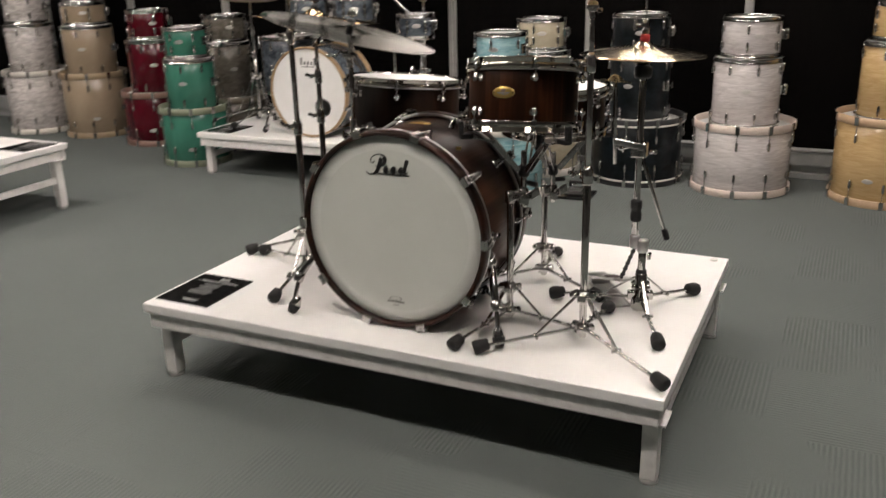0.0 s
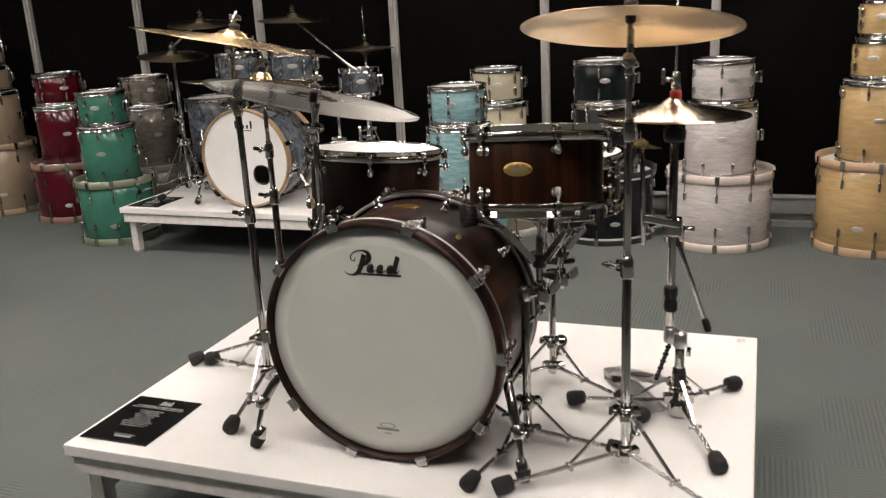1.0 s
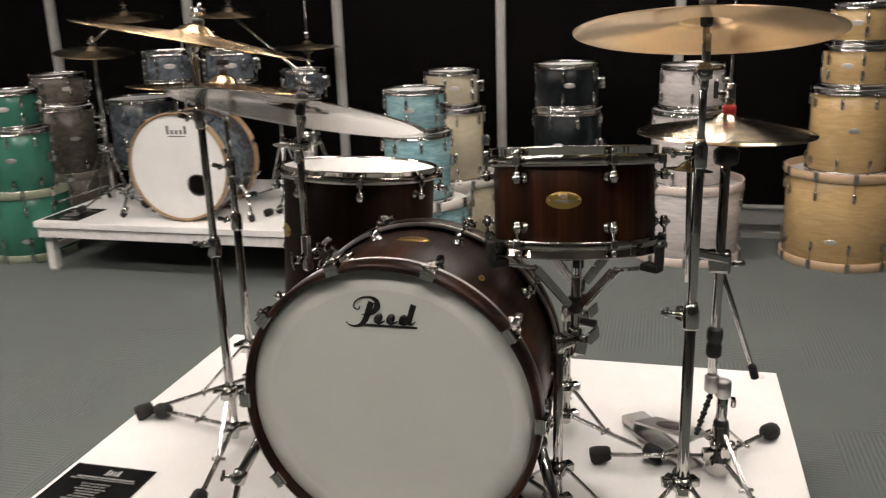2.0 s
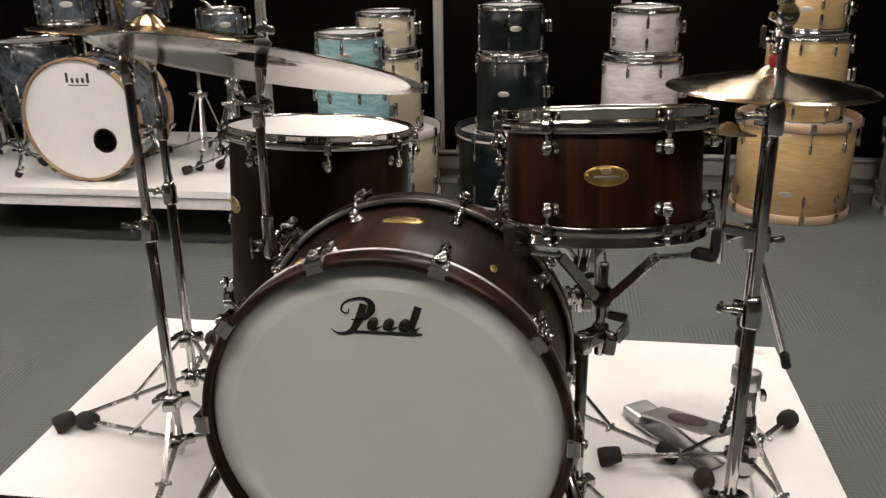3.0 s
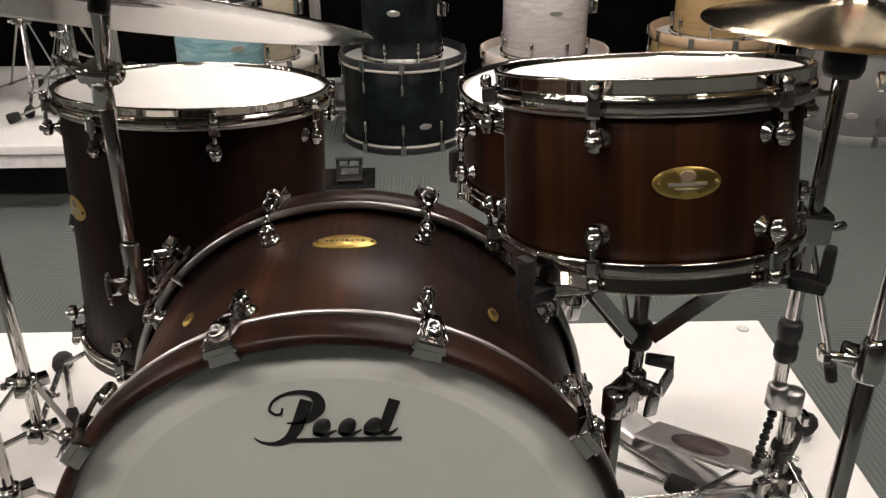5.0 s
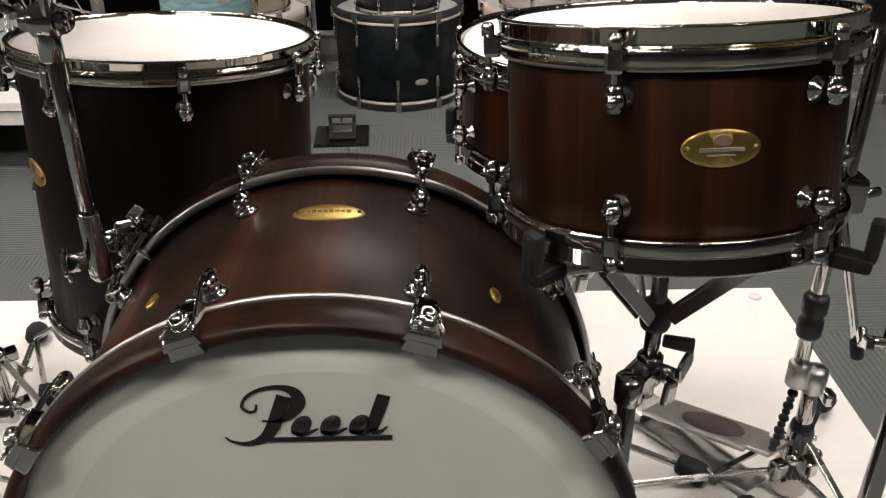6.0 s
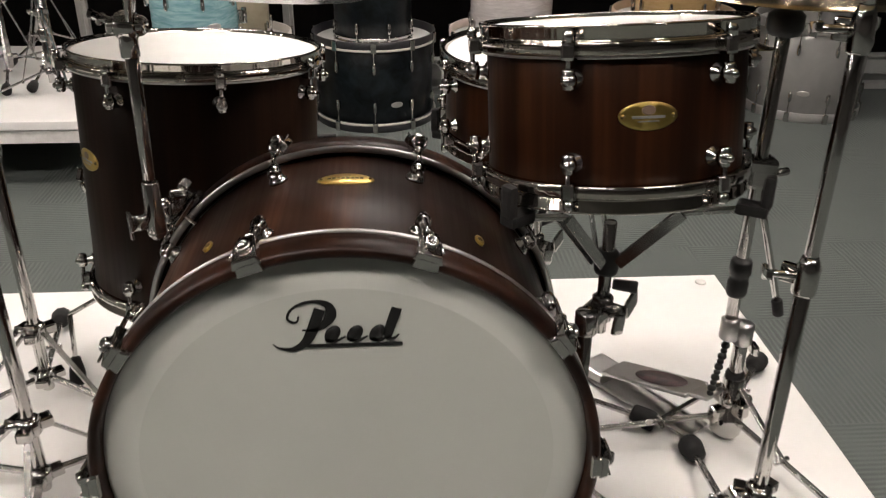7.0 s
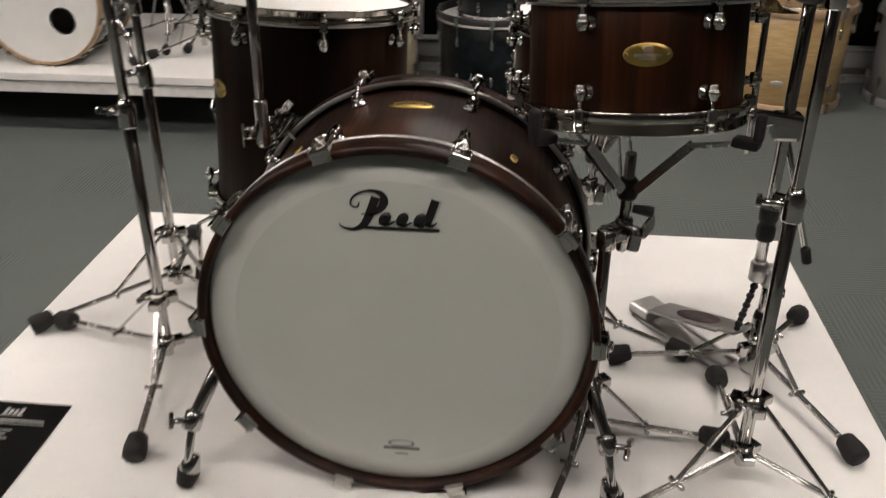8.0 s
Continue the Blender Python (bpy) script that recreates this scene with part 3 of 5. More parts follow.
def rod_long(bm, length, flip):
    s = -1 if flip else 1
    add_rod(bm, (0.0195, 0, 0.01 * s), (0.0195, 0, s * length), 0.0032, 8)
    add_box(bm, (0.017, 0.017, 0.021), shift(0.0155, 0, s * (length - 0.010)), 0.004)
    add_lathe(bm, [(0, 0), (0.0065, 0), (0.0065, 0.010), (0.004, 0.013), (0, 0.013)], 8, shift(0.0195, 0, s * length) @ (pose(0, 0, 0, 180) if flip else Matrix()))
    return bm


def fine_drum(name, m, r, depth, lugs, turn, label, lug_in=0.062, badge=None, badge_z=0.5, rim_h=0.031, seg=96, badge_size=(0.036, 0.018), wood=None):
    """A veneered drum with metal rims, ball lugs and a brass badge, standing along local z from its lower rim."""
    ob = thing(name, m, label, "drum", "rosewood drum kit")
    z0, z1 = rim_h - 0.012, depth - 0.011
    part("shell", shell_mesh(B(), r, z0, z1, seg), wood or WALNUT, ob, "dark rosewood veneer shell")
    part("batter_head", head_mesh(B(), r, z1 + 0.006, seg), HEAD, ob, "coated white drum head")
    part("resonant_head", head_mesh(B(), r - 0.001, z0 - 0.003, seg, -1), CLEAR_HEAD, ob)
    part("top_hoop", add_lathe(B(), cast_rim_profile(r, rim_h, 1), seg, shift(0, 0, depth - rim_h)), CHROME_RIM, ob, "polished chrome rim")
    part("bottom_hoop", add_lathe(B(), cast_rim_profile(r, rim_h, -1), seg, shift(0, 0, rim_h)), CHROME_RIM, ob, "polished chrome rim")
    part("head_collar", add_lathe(B(), [(r + 0.0005, depth - rim_h - 0.004), (r + 0.006, depth - rim_h - 0.004), (r + 0.006, depth - rim_h - 0.0005), (r + 0.0005, depth - rim_h - 0.0005)], seg), STEEL, ob)
    for i in range(lugs):
        a = turn + 360 * i / lugs
        for flip in (False, True):
            zz = lug_in if flip else depth - lug_in
            reach = round(lug_in - 0.018, 3)
            lug = part("lug", shared("lug|ball", lug_ball, CHROME), None, ob, "", pose(0, 0, 0, 0, 0, a) @ shift(r, 0, zz))
            part("tension_rod", shared("tension_rod|L%s|%s" % (reach, flip), lambda q: rod_long(q, reach, flip), CHROME), None, lug)
    if badge is not None:
        a, b = badge_size
        bd = part("badge", curved_plate(B(), a, b, r, 0.002), GOLD, ob, "oval brass badge", pose(0, 0, depth * badge_z, 0, 0, badge))
        dt = curved_plate(B(), a * 0.24, b * 0.34, r + 0.0015, 0.0012)
        part("emblem", dt, mat_emblem, bd, "", shift(0, 0, b * 0.42))
        for k, (w_, h_, zz) in enumerate(((a * 1.1, 0.0032, -0.001), (a * 0.7, 0.0014, -b * 0.35))):
            ln = B()
            for j in range(6):
                add_box(ln, (0.0008, w_ / 6 * 1.02, h_), pose(0, 0, zz, 0, 0, math.degrees(w_ * (j - 2.5) / 6 / r)) @ shift(r + 0.0024))
            part("text_bar", ln, SILVER_PLATE, bd)
        for s in (-1, 1):
            part("pin", add_ball(B(), 0.0028, pose(0, 0, 0, 0, 0, s * math.degrees((a - 0.005) / r)) @ shift(r + 0.002), 8), GOLD_DARK, bd)
    return ob


mat_emblem = mat("engraved_emblem", (0.42, 0.30, 0.22), 0.4, 0.7)

BX_MARK = -1.202
# bass drum: its axis runs along y, front head towards -y
BX, BZ, BY0, BY1, BR = -1.119, RISER + 0.3225, 2.176, 2.545, 0.305


def add_taper(bm, z0, z1, low, high, bevel=0.002):
    """A block along z; low and high are its (x0, x1, half width) at both ends."""
    before = set(bm.edges)
    vs = [bm.verts.new((x, y, z)) for z, (a, b, w) in ((z0, low), (z1, high)) for x, y in ((a, -w), (b, -w * 0.8), (b, w * 0.8), (a, w))]
    for f in ((0, 1, 2, 3), (7, 6, 5, 4), (0, 4, 5, 1), (1, 5, 6, 2), (2, 6, 7, 3), (3, 7, 4, 0)):
        bm.faces.new([vs[q] for q in f])
    bmesh.ops.bevel(bm, geom=[e for e in bm.edges if e not in before], offset=bevel, segments=2, affect="EDGES", profile=0.6)


def bass_claw(bm):
    """Claw hook over a wooden hoop: local x outwards, z towards the hoop's outer face."""
    add_taper(bm, -0.046, -0.020, (0.0005, 0.012, 0.0095), (0.0005, 0.015, 0.0135))
    add_taper(bm, -0.021, 0.008, (0.0005, 0.015, 0.0135), (-0.002, 0.009, 0.0180))
    add_taper(bm, 0.001, 0.008, (-0.0135, 0.006, 0.0180), (-0.0120, 0.003, 0.0160))
    add_lathe(bm, [(0, 0), (0.0095, 0), (0.0095, 0.005), (0.0080, 0.008), (0.0048, 0.008), (0.0040, 0.0055), (0, 0.0055)], 16, shift(0.012, 0, -0.013) @ pose(0, 0, 0, 0, 62))
    add_lathe(bm, [(0, 0), (0.0062, 0), (0.0066, 0.003), (0.0050, 0.006), (0, 0.007)], 12, pose(0.008, 0, -0.045, 180))
    for sy in (-1, 1):
        add_rod(bm, (0.0135, sy * 0.0085, -0.040), (0.0125, sy * 0.0145, 0.004), 0.0018, 6)
    return bm


def bass_rod(bm, length):
    add_rod(bm, (0.008, 0, -0.040), (0.008, 0, -0.040 - length), 0.0032, 8)
    return bm


def spur(ob, start, knee, tip):
    """Folding spur: a bracket on the shell, a dark tube and a chromed telescoping end, in world places."""
    inv = ob.matrix_basis.inverted()
    s, k, t = (inv @ Vector(v) for v in (start, knee, tip))
    d = (t - s).normalized()
    sp = part("spur", add_rod(B(), s, k, 0.0125, 14), CHROME_DARK, ob, "black chrome spur tube")
    bm = B()
    add_lathe(bm, [(0, 0), (0.030, 0), (0.032, 0.006), (0.026, 0.020), (0, 0.022)], 18, basis(s - d * 0.005, (s.x, s.y, 0)) @ shift(0, 0, -0.018))
    add_ball(bm, 0.019, Matrix.Translation(s), 14)
    part("spur_bracket", bm, CHROME, sp)
    part("spur_rod", add_rod(B(), k, t - d * 0.012, 0.0075, 12), CHROME, sp)
    cl = B()
    add_rod(cl, k - d * 0.018, k + d * 0.016, 0.017, 14)
    part("memory_clamp", cl, CHROME, sp)
    part("wing_bolt", wing_nut(B()), CHROME, sp, "", basis(k, (-1 if s.x < 0 else 1, 0.2, 0.4)) @ pose(0, 0, 0, 0, -90))
    ft = B()
    add_rod(ft, t - d * 0.062, t - d * 0.030, 0.012, 14, 0.020)
    part("spur_cap", ft, CHROME, sp)
    rb = B()
    add_rod(rb, t - d * 0.034, t - d * 0.002, 0.021, 14, 0.015)
    part("rubber_tip", rb, RUBBER, sp, "black rubber tip")


def bass_drum():
    L = BY1 - BY0
    ob = thing("bass_drum", pose(BX, BY1, BZ, 90, 0, 0), "large dark rosewood bass drum with a pale front head", "drum", "rosewood drum kit")
    seg, hw = 128, 0.043
    part("shell", shell_mesh(B(), BR, hw - 0.006, L - hw + 0.006, seg), BASS_VENEER, ob, "dark rosewood veneer shell")
    for k, lo in (("front_hoop", L - hw), ("rear_hoop", 0.0)):
        part(k, add_ring(B(), BR + 0.002, BR + 0.0165, lo, lo + hw, seg, lip=0.004), HOOP_WOOD, ob, "dark rosewood hoop")
    for k, lo in (("head_collar", L - hw - 0.0075), ("head_collar", hw + 0.0005)):
        part(k, add_ring(B(), BR + 0.0070, BR + 0.0174, lo, lo + 0.0055, seg, lip=0.002), STEEL, ob, "bare steel ring of the drum head")
    zf = L - 0.014
    part("front_head", add_lathe(B(), [(0, zf), (BR * 0.5, zf), (BR * 0.86, zf)], seg), HEAD_FRONT, ob, "smooth pale grey-beige front head")
    part("muffle_band", add_lathe(B(), [(BR * 0.86, zf), (BR * 0.875, zf - 0.0006), (BR * 0.985, zf - 0.0008), (BR + 0.0025, zf - 0.009)], seg), HEAD_BAND, ob, "darker ring round the head's edge")
    part("rear_head", add_lathe(B(), [(0, 0.014), (BR * 0.5, 0.014), (BR + 0.0025, 0.016), (BR + 0.0025, 0.03)], seg), HEAD, ob)
    for i in range(10):
        a = 36 * i
        for front in (True, False):
            turn = pose(0, 0, 0, 0, 0, a)
            base = turn @ shift(BR + 0.0165, 0, L if front else 0.0)
            if not front:
                base = base @ pose(0, 0, 0, 180, 0, 0)
            cl = part("claw", shared("claw|bass", bass_claw, CHROME), None, ob, "", base)
            part("tension_rod", shared("tension_rod|bass", lambda q: bass_rod(q, 0.052), CHROME), None, cl)
            part("lug", shared("lug|bass", lug_bass, CHROME), None, ob, "", turn @ shift(BR, 0, L - 0.098 if front else 0.098))
    # brass badge on top and the two air-hole plates
    bd = part("badge", curved_plate(B(), 0.038, 0.018, BR, 0.0022), GOLD, ob, "oval brass badge", pose(0, 0, L * 0.357, 0, 0, 90))
    part("badge_edge", curved_plate(B(), 0.0395, 0.0192, BR, 0.0012), GOLD_DARK, bd)
    ln = B()
    for q in range(8):
        add_box(ln, (0.0006, 0.0046, 0.0038 if q % 3 else 0.0060), pose(0, 0, -0.001, 0, 0, math.degrees(0.0062 * (q - 3.5) / BR)) @ shift(BR + 0.0023))
    part("text_bar", ln, GOLD_DARK, bd)
    for sx in (-1, 1):
        part("pin", add_ball(B(), 0.0024, pose(0, 0, 0, 0, 0, sx * math.degrees(0.033 / BR)) @ shift(BR + 0.0022), 8), GOLD_DARK, bd)
    for a in (55.4, 124.6):
        q = B()
        curved_plate(q, 0.0068, 0.0125, BR, 0.003)
        vp = part("vent_plate", q, GOLD, ob, "small brass plate", pose(0, 0, L * 0.595, 0, 0, a))
        part("air_hole", add_ring(B(), 0.0018, 0.0040, 0, 0.0022, 14, shift(BR + 0.002) @ pose(0, 0, 0, 0, 90), 0.0006), GOLD_DARK, vp)
    # black printed mark on the front head: a looping swash, plain slanted shapes and a bar
    zt = zf + 0.0008
    cx, cy = BX_MARK - BX, 0.1835

    def stroke(pts, name="printed_mark"):
        """A flat ribbon through (x, y, half width) with round-ish ends, smoothed between its points."""
        fine = []
        for k in range(len(pts) - 1):
            p0, p1, p2, p3 = (pts[max(0, min(len(pts) - 1, k + d))] for d in (-1, 0, 1, 2))
            for q in range(6):
                u = q / 6
                fine.append([0.5 * (2 * b + (c - a) * u + (2 * a - 5 * b + 4 * c - d) * u * u + (3 * b - a - 3 * c + d) * u ** 3) for a, b, c, d in zip(p0, p1, p2, p3)])
        fine.append(list(pts[-1]))
        bm = B()
        rows = []
        for k, (px, py, w_) in enumerate(fine):
            ax, ay = fine[max(0, k - 1)][:2]
            bx_, by_ = fine[min(len(fine) - 1, k + 1)][:2]
            d = math.hypot(bx_ - ax, by_ - ay) or 1.0
            nx, ny = -(by_ - ay) / d * w_, (bx_ - ax) / d * w_
            rows.append([bm.verts.new((cx + px + sx * nx, cy + py + sx * ny, zt + dz)) for sx, dz in ((-1, 0.0), (1, 0.0), (1, 0.0006), (-1, 0.0006))])
        for a, b in zip(rows, rows[1:]):
            for q in range(4):
                bm.faces.new((a[q], a[(q + 1) % 4], b[(q + 1) % 4], b[q]))
        bm.faces.new(rows[0])
        bm.faces.new(rows[-1][::-1])
        part(name, bm, INK, ob)

    def leaf(x, y, a, c, lean=0.30):
        sl = Matrix(((1, lean, 0, 0), (0, 1, 0, 0), (0, 0, 1, 0), (0, 0, 0, 1)))
        part("printed_mark", add_lathe(B(), [(0, 0.0006), (1, 0.0006), (1, -0.0003), (0, -0.0003)], 28, shift(cx + x, cy + y, zt) @ sl @ Matrix.Diagonal((a, c, 1, 1))), INK, ob)

    stroke([(0.040, 0.003, 0.0024), (0.080, 0.003, 0.0024), (0.120, 0.003, 0.0024), (0.153, 0.003, 0.0024)], "printed_bar")
    stroke([(0.058, 0.053, 0.0066), (0.052, 0.036, 0.0066), (0.045, 0.018, 0.0064), (0.036, 0.005, 0.0050), (0.022, -0.001, 0.0026), (0.008, 0.001, 0.0014), (0.001, 0.007, 0.0007)])
    stroke([(0.033, 0.044, 0.0010), (0.031, 0.037, 0.0014), (0.025, 0.036, 0.0015), (0.020, 0.042, 0.0016), (0.025, 0.053, 0.0016), (0.038, 0.061, 0.0018), (0.055, 0.063, 0.0026),
            (0.068, 0.057, 0.0050), (0.070, 0.044, 0.0066), (0.061, 0.031, 0.0044), (0.050, 0.025, 0.0018), (0.036, 0.025, 0.0010)])
    for k in range(3):
        leaf(0.071 + 0.0262 * k, 0.0185, 0.0090, 0.0115)
        stroke([(0.062 + 0.0262 * k, 0.012, 0.0020), (0.073 + 0.0262 * k, 0.0085, 0.0024), (0.086 + 0.0262 * k, 0.015, 0.0009)])
    stroke([(0.147, 0.052, 0.0062), (0.142, 0.037, 0.0062), (0.137, 0.021, 0.0058), (0.136, 0.012, 0.0042), (0.142, 0.010, 0.0022), (0.149, 0.016, 0.0008)])
    part("printed_line", add_box(B(), (0.062, 0.0055, 0.0008), shift(0.004, -0.234, zt)), INK_GREY, ob, "small grey printed line")
    part("printed_line", add_ring(B(), 0.012, 0.0142, 0, 0.0008, 20, shift(0.004, -0.223, zt) @ Matrix.Diagonal((1.6, 0.5, 1, 1)), lip=0.0001), INK_GREY, ob)
    part("printed_line", add_box(B(), (0.022, 0.002, 0.0008), shift(0.004, -0.246, zt)), INK_GREY, ob)
    spur(ob, (BX - 0.305, 2.262, BZ - 0.085), (-1.477, 2.180, RISER + 0.125), (-1.498, 2.146, RISER + 0.004))
    spur(ob, (BX + 0.305, 2.262, BZ - 0.085), (-0.768, 2.190, RISER + 0.125), (-0.746, 2.162, RISER + 0.004))
    return ob


def lug_bass(bm):
    """Chrome post lug of the bass drum: a round foot, a short post and a ball that takes the rod; x outwards, z along the shell."""
    add_lathe(bm, [(0, -0.001), (0.0140, -0.001), (0.0142, 0.0025), (0.0118, 0.005), (0.0098, 0.008), (0.0098, 0.014), (0, 0.014)], 18, pose(0, 0, 0, 0, 90))
    add_ball(bm, 0.0108, shift(0.0150), 16)
    add_lathe(bm, [(0, -0.015), (0.0060, -0.015), (0.0080, -0.011), (0.0088, -0.003), (0.0096, 0.000), (0.0088, 0.004), (0.0080, 0.011), (0.0062, 0.015), (0.0040, 0.015), (0.0035, 0.011), (0, 0.011)], 16, shift(0.0165))
    return bm


bass_drum()

# cymbal holder clamped to the bass drum
HX, HY = -1.385, 2.437


def bass_cymbal_holder():
    z0 = 0.875
    ob = thing("cymbal_holder", shift(HX, HY, z0), "chrome cymbal holder clamped to the bass drum's hoop", "cymbal holder", "rosewood drum kit")
    away = Vector((BX - HX, 0, BZ - z0)).normalized()
    gap = math.hypot(BX - HX, BZ - z0) - (BR + 0.0165)
    back = Vector((0, BY1 - 0.022 - HY, 0))
    jaw = away * gap + back
    across = Vector((away.z, 0, -away.x))
    # jaws over the hoop, with their screws
    bm = B()
    for o, sz in ((-0.006, (0.030, 0.050, 0.010)), (-0.017, (0.022, 0.044, 0.012))):
        add_box(bm, sz, basis(jaw + away * o, away), 0.0035)
    for sy in (-1, 1):
        add_box(bm, (0.024, 0.006, 0.024), basis(jaw + away * 0.004 + Vector((0, sy * 0.027, 0)), away), 0.002)
        add_rod(bm, jaw + across * 0.010 * sy - away * 0.024, jaw + across * 0.010 * sy + away * 0.002, 0.0048, 10)
    part("hoop_clamp", bm, CHROME, ob)
    part("clamp_pad", add_box(B(), (0.026, 0.046, 0.006), basis(jaw + away * 0.0005, away), 0.002), RUBBER, ob, "black rubber pad")
    # ribbed knuckle and arm that carry the tube
    mid = jaw * 0.5
    kn = B()
    d = (jaw - away * 0.016) - Vector((0, 0, 0.004))
    add_rod(kn, Vector((0, 0, 0.004)), jaw - away * 0.016, 0.0095, 14)
    for k in range(5):
        add_ring(kn, 0.006, 0.0135, 0, 0.0042, 14, basis(Vector((0, 0, 0.004)) + d * (0.36 + 0.085 * k), d), 0.001)
    for k in (0.30, 0.82):
        add_box(kn, (0.026, 0.020, 0.010), basis(Vector((0, 0, 0.004)) + d * k, d), 0.003)
    part("knuckle", kn, CHROME, ob)
    part("spring_clip", add_strip(B(), mid + Vector((0.004, -0.022, -0.012)), mid + Vector((0.030, -0.010, 0.022)), 0.012, 0.006), CHROME, ob)
    part("wing_bolt", wing_nut(B()), CHROME_DARK, ob, "", shift(*(mid + Vector((0.002, -0.004, 0.010)))) @ pose(0, 0, 0, 0, -58, -30) @ Matrix.Diagonal((0.9, 1.1, 1.1, 1)))
    sk = B()
    add_lathe(sk, [(0, -0.030), (0.010, -0.030), (0.0135, -0.024), (0.0135, 0.004), (0.0120, 0.010), (0.0120, 0.046), (0.0105, 0.050), (0, 0.050)], 18)
    add_ball(sk, 0.0135, shift(0, 0, -0.026), 12)
    part("socket", sk, CHROME, ob)
    part("wing_bolt", wing_nut(B()), CHROME_DARK, ob, "large dark wing bolt", pose(0, 0, -0.010, 0, 0, 200) @ Matrix.Diagonal((0.7, 1.5, 2.2, 1)) @ shift(0.012))
    part("tube", add_rod(B(), (0, 0, 0.04), (0.004, -0.005, 0.248), 0.0088, 16), CHROME, ob)
    tilter(ob, pose(0.004, -0.005, 0.260, 10, 5, 70))
    dk = B()
    for x0, x1, r_ in ((-0.010, 0.018, 0.0165), (-0.020, 0.026, 0.011), (0.018, 0.021, 0.0135)):
        add_rod(dk, (x0, -0.005, 0.260), (x1, -0.008, 0.260), r_, 20)
    add_rod(dk, (0.004, -0.010, 0.220), (0.004, -0.006, 0.270), 0.0120, 14)
    part("ratchet", dk, CHROME, ob)
    part("cymbal_rod", add_rod(B(), (0.004, -0.005, 0.23), (0.028, -0.046, 0.372), 0.0058, 10), CHROME_DARK, ob)


bass_cymbal_holder()
cymbal(pose(HX + 0.029, HY - 0.046, 1.210, -17, 6, 0), 0.284, BRONZE_GREY, "large tarnished bronze cymbal, tilted towards the drummer", "rosewood kit cymbals", rise=0.06, bell=0.17, dome=0.35)

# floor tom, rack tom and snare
fine_drum("floor_tom", pose(-1.400, 2.788, 0.584, -5.5, 2, 0), 0.203, 0.435, 8, 244.6, "deep dark rosewood floor tom with a white head", badge=217, badge_z=0.60, rim_h=0.028, wood=WALNUT_DARKER)
fine_drum("tom", pose(-0.760, 2.389, 0.9290, -10, -2, 0), 0.1645, 0.216, 6, 240, "dark rosewood tom with a brass badge in a basket stand", lug_in=0.060, rim_h=0.034, badge_size=(0.034, 0.0165), badge=269.5, badge_z=0.525)
fine_drum("snare_drum", pose(-0.785, 2.775, 0.852, 0, 0, 0), 0.172, 0.168, 8, 200, "dark rosewood snare drum in a basket stand behind the tom", lug_in=0.05)


def floor_tom_leg(a, spread):
    """A bent leg of the floor tom with its bracket, down to the riser."""
    ob = [o for o in scene.objects if o.name == "floor_tom"][0]
    m = pose(0, 0, 0, 0, 0, a)
    mw = ob.matrix_basis
    toe = m @ Vector((0.222 + spread, 0, 0))
    drop = (RISER - (mw @ toe).z) / mw.col[2].z
    bm = B()
    add_rod(bm, m @ Vector((0.222, 0, 0.20)), m @ Vector((0.222, 0, -0.06)), 0.0052, 10)
    add_rod(bm, m @ Vector((0.222, 0, -0.06)), m @ Vector((0.222 + spread, 0, -0.125)), 0.0052, 10)
    add_rod(bm, m @ Vector((0.222 + spread, 0, -0.125)), m @ Vector((0.222 + spread, 0, drop + 0.03)), 0.0052, 10)
    lg = part("leg", bm, CHROME, ob)
    br = B()
    add_box(br, (0.018, 0.030, 0.045), m @ shift(0.211, 0, 0.175), 0.007)
    add_rod(br, m @ Vector((0.222, 0, 0.150)), m @ Vector((0.222, 0, 0.200)), 0.011, 12)
    add_rod(br, m @ Vector((0.222, 0.01, 0.175)), m @ Vector((0.222, 0.042, 0.18)), 0.006, 8)
    for s_ in (-1, 1):
        add_box(br, (0.010, 0.010, 0.024), m @ shift(0.222 + s_ * 0.003, 0.046, 0.18 + s_ * 0.012) @ pose(0, 0, 0, s_ * 25), 0.004)
    part("leg_bracket", br, CHROME, lg)
    part("rubber_foot", add_lathe(B(), [(0, 0), (0.014, 0), (0.017, 0.006), (0.016, 0.03), (0.010, 0.06), (0, 0.062)], 12, m @ shift(0.222 + spread, 0, drop)), RUBBER, lg, "black rubber foot")


floor_tom_leg(163, 0.10)
floor_tom_leg(315, 0.05)
floor_tom_leg(75, 0.05)


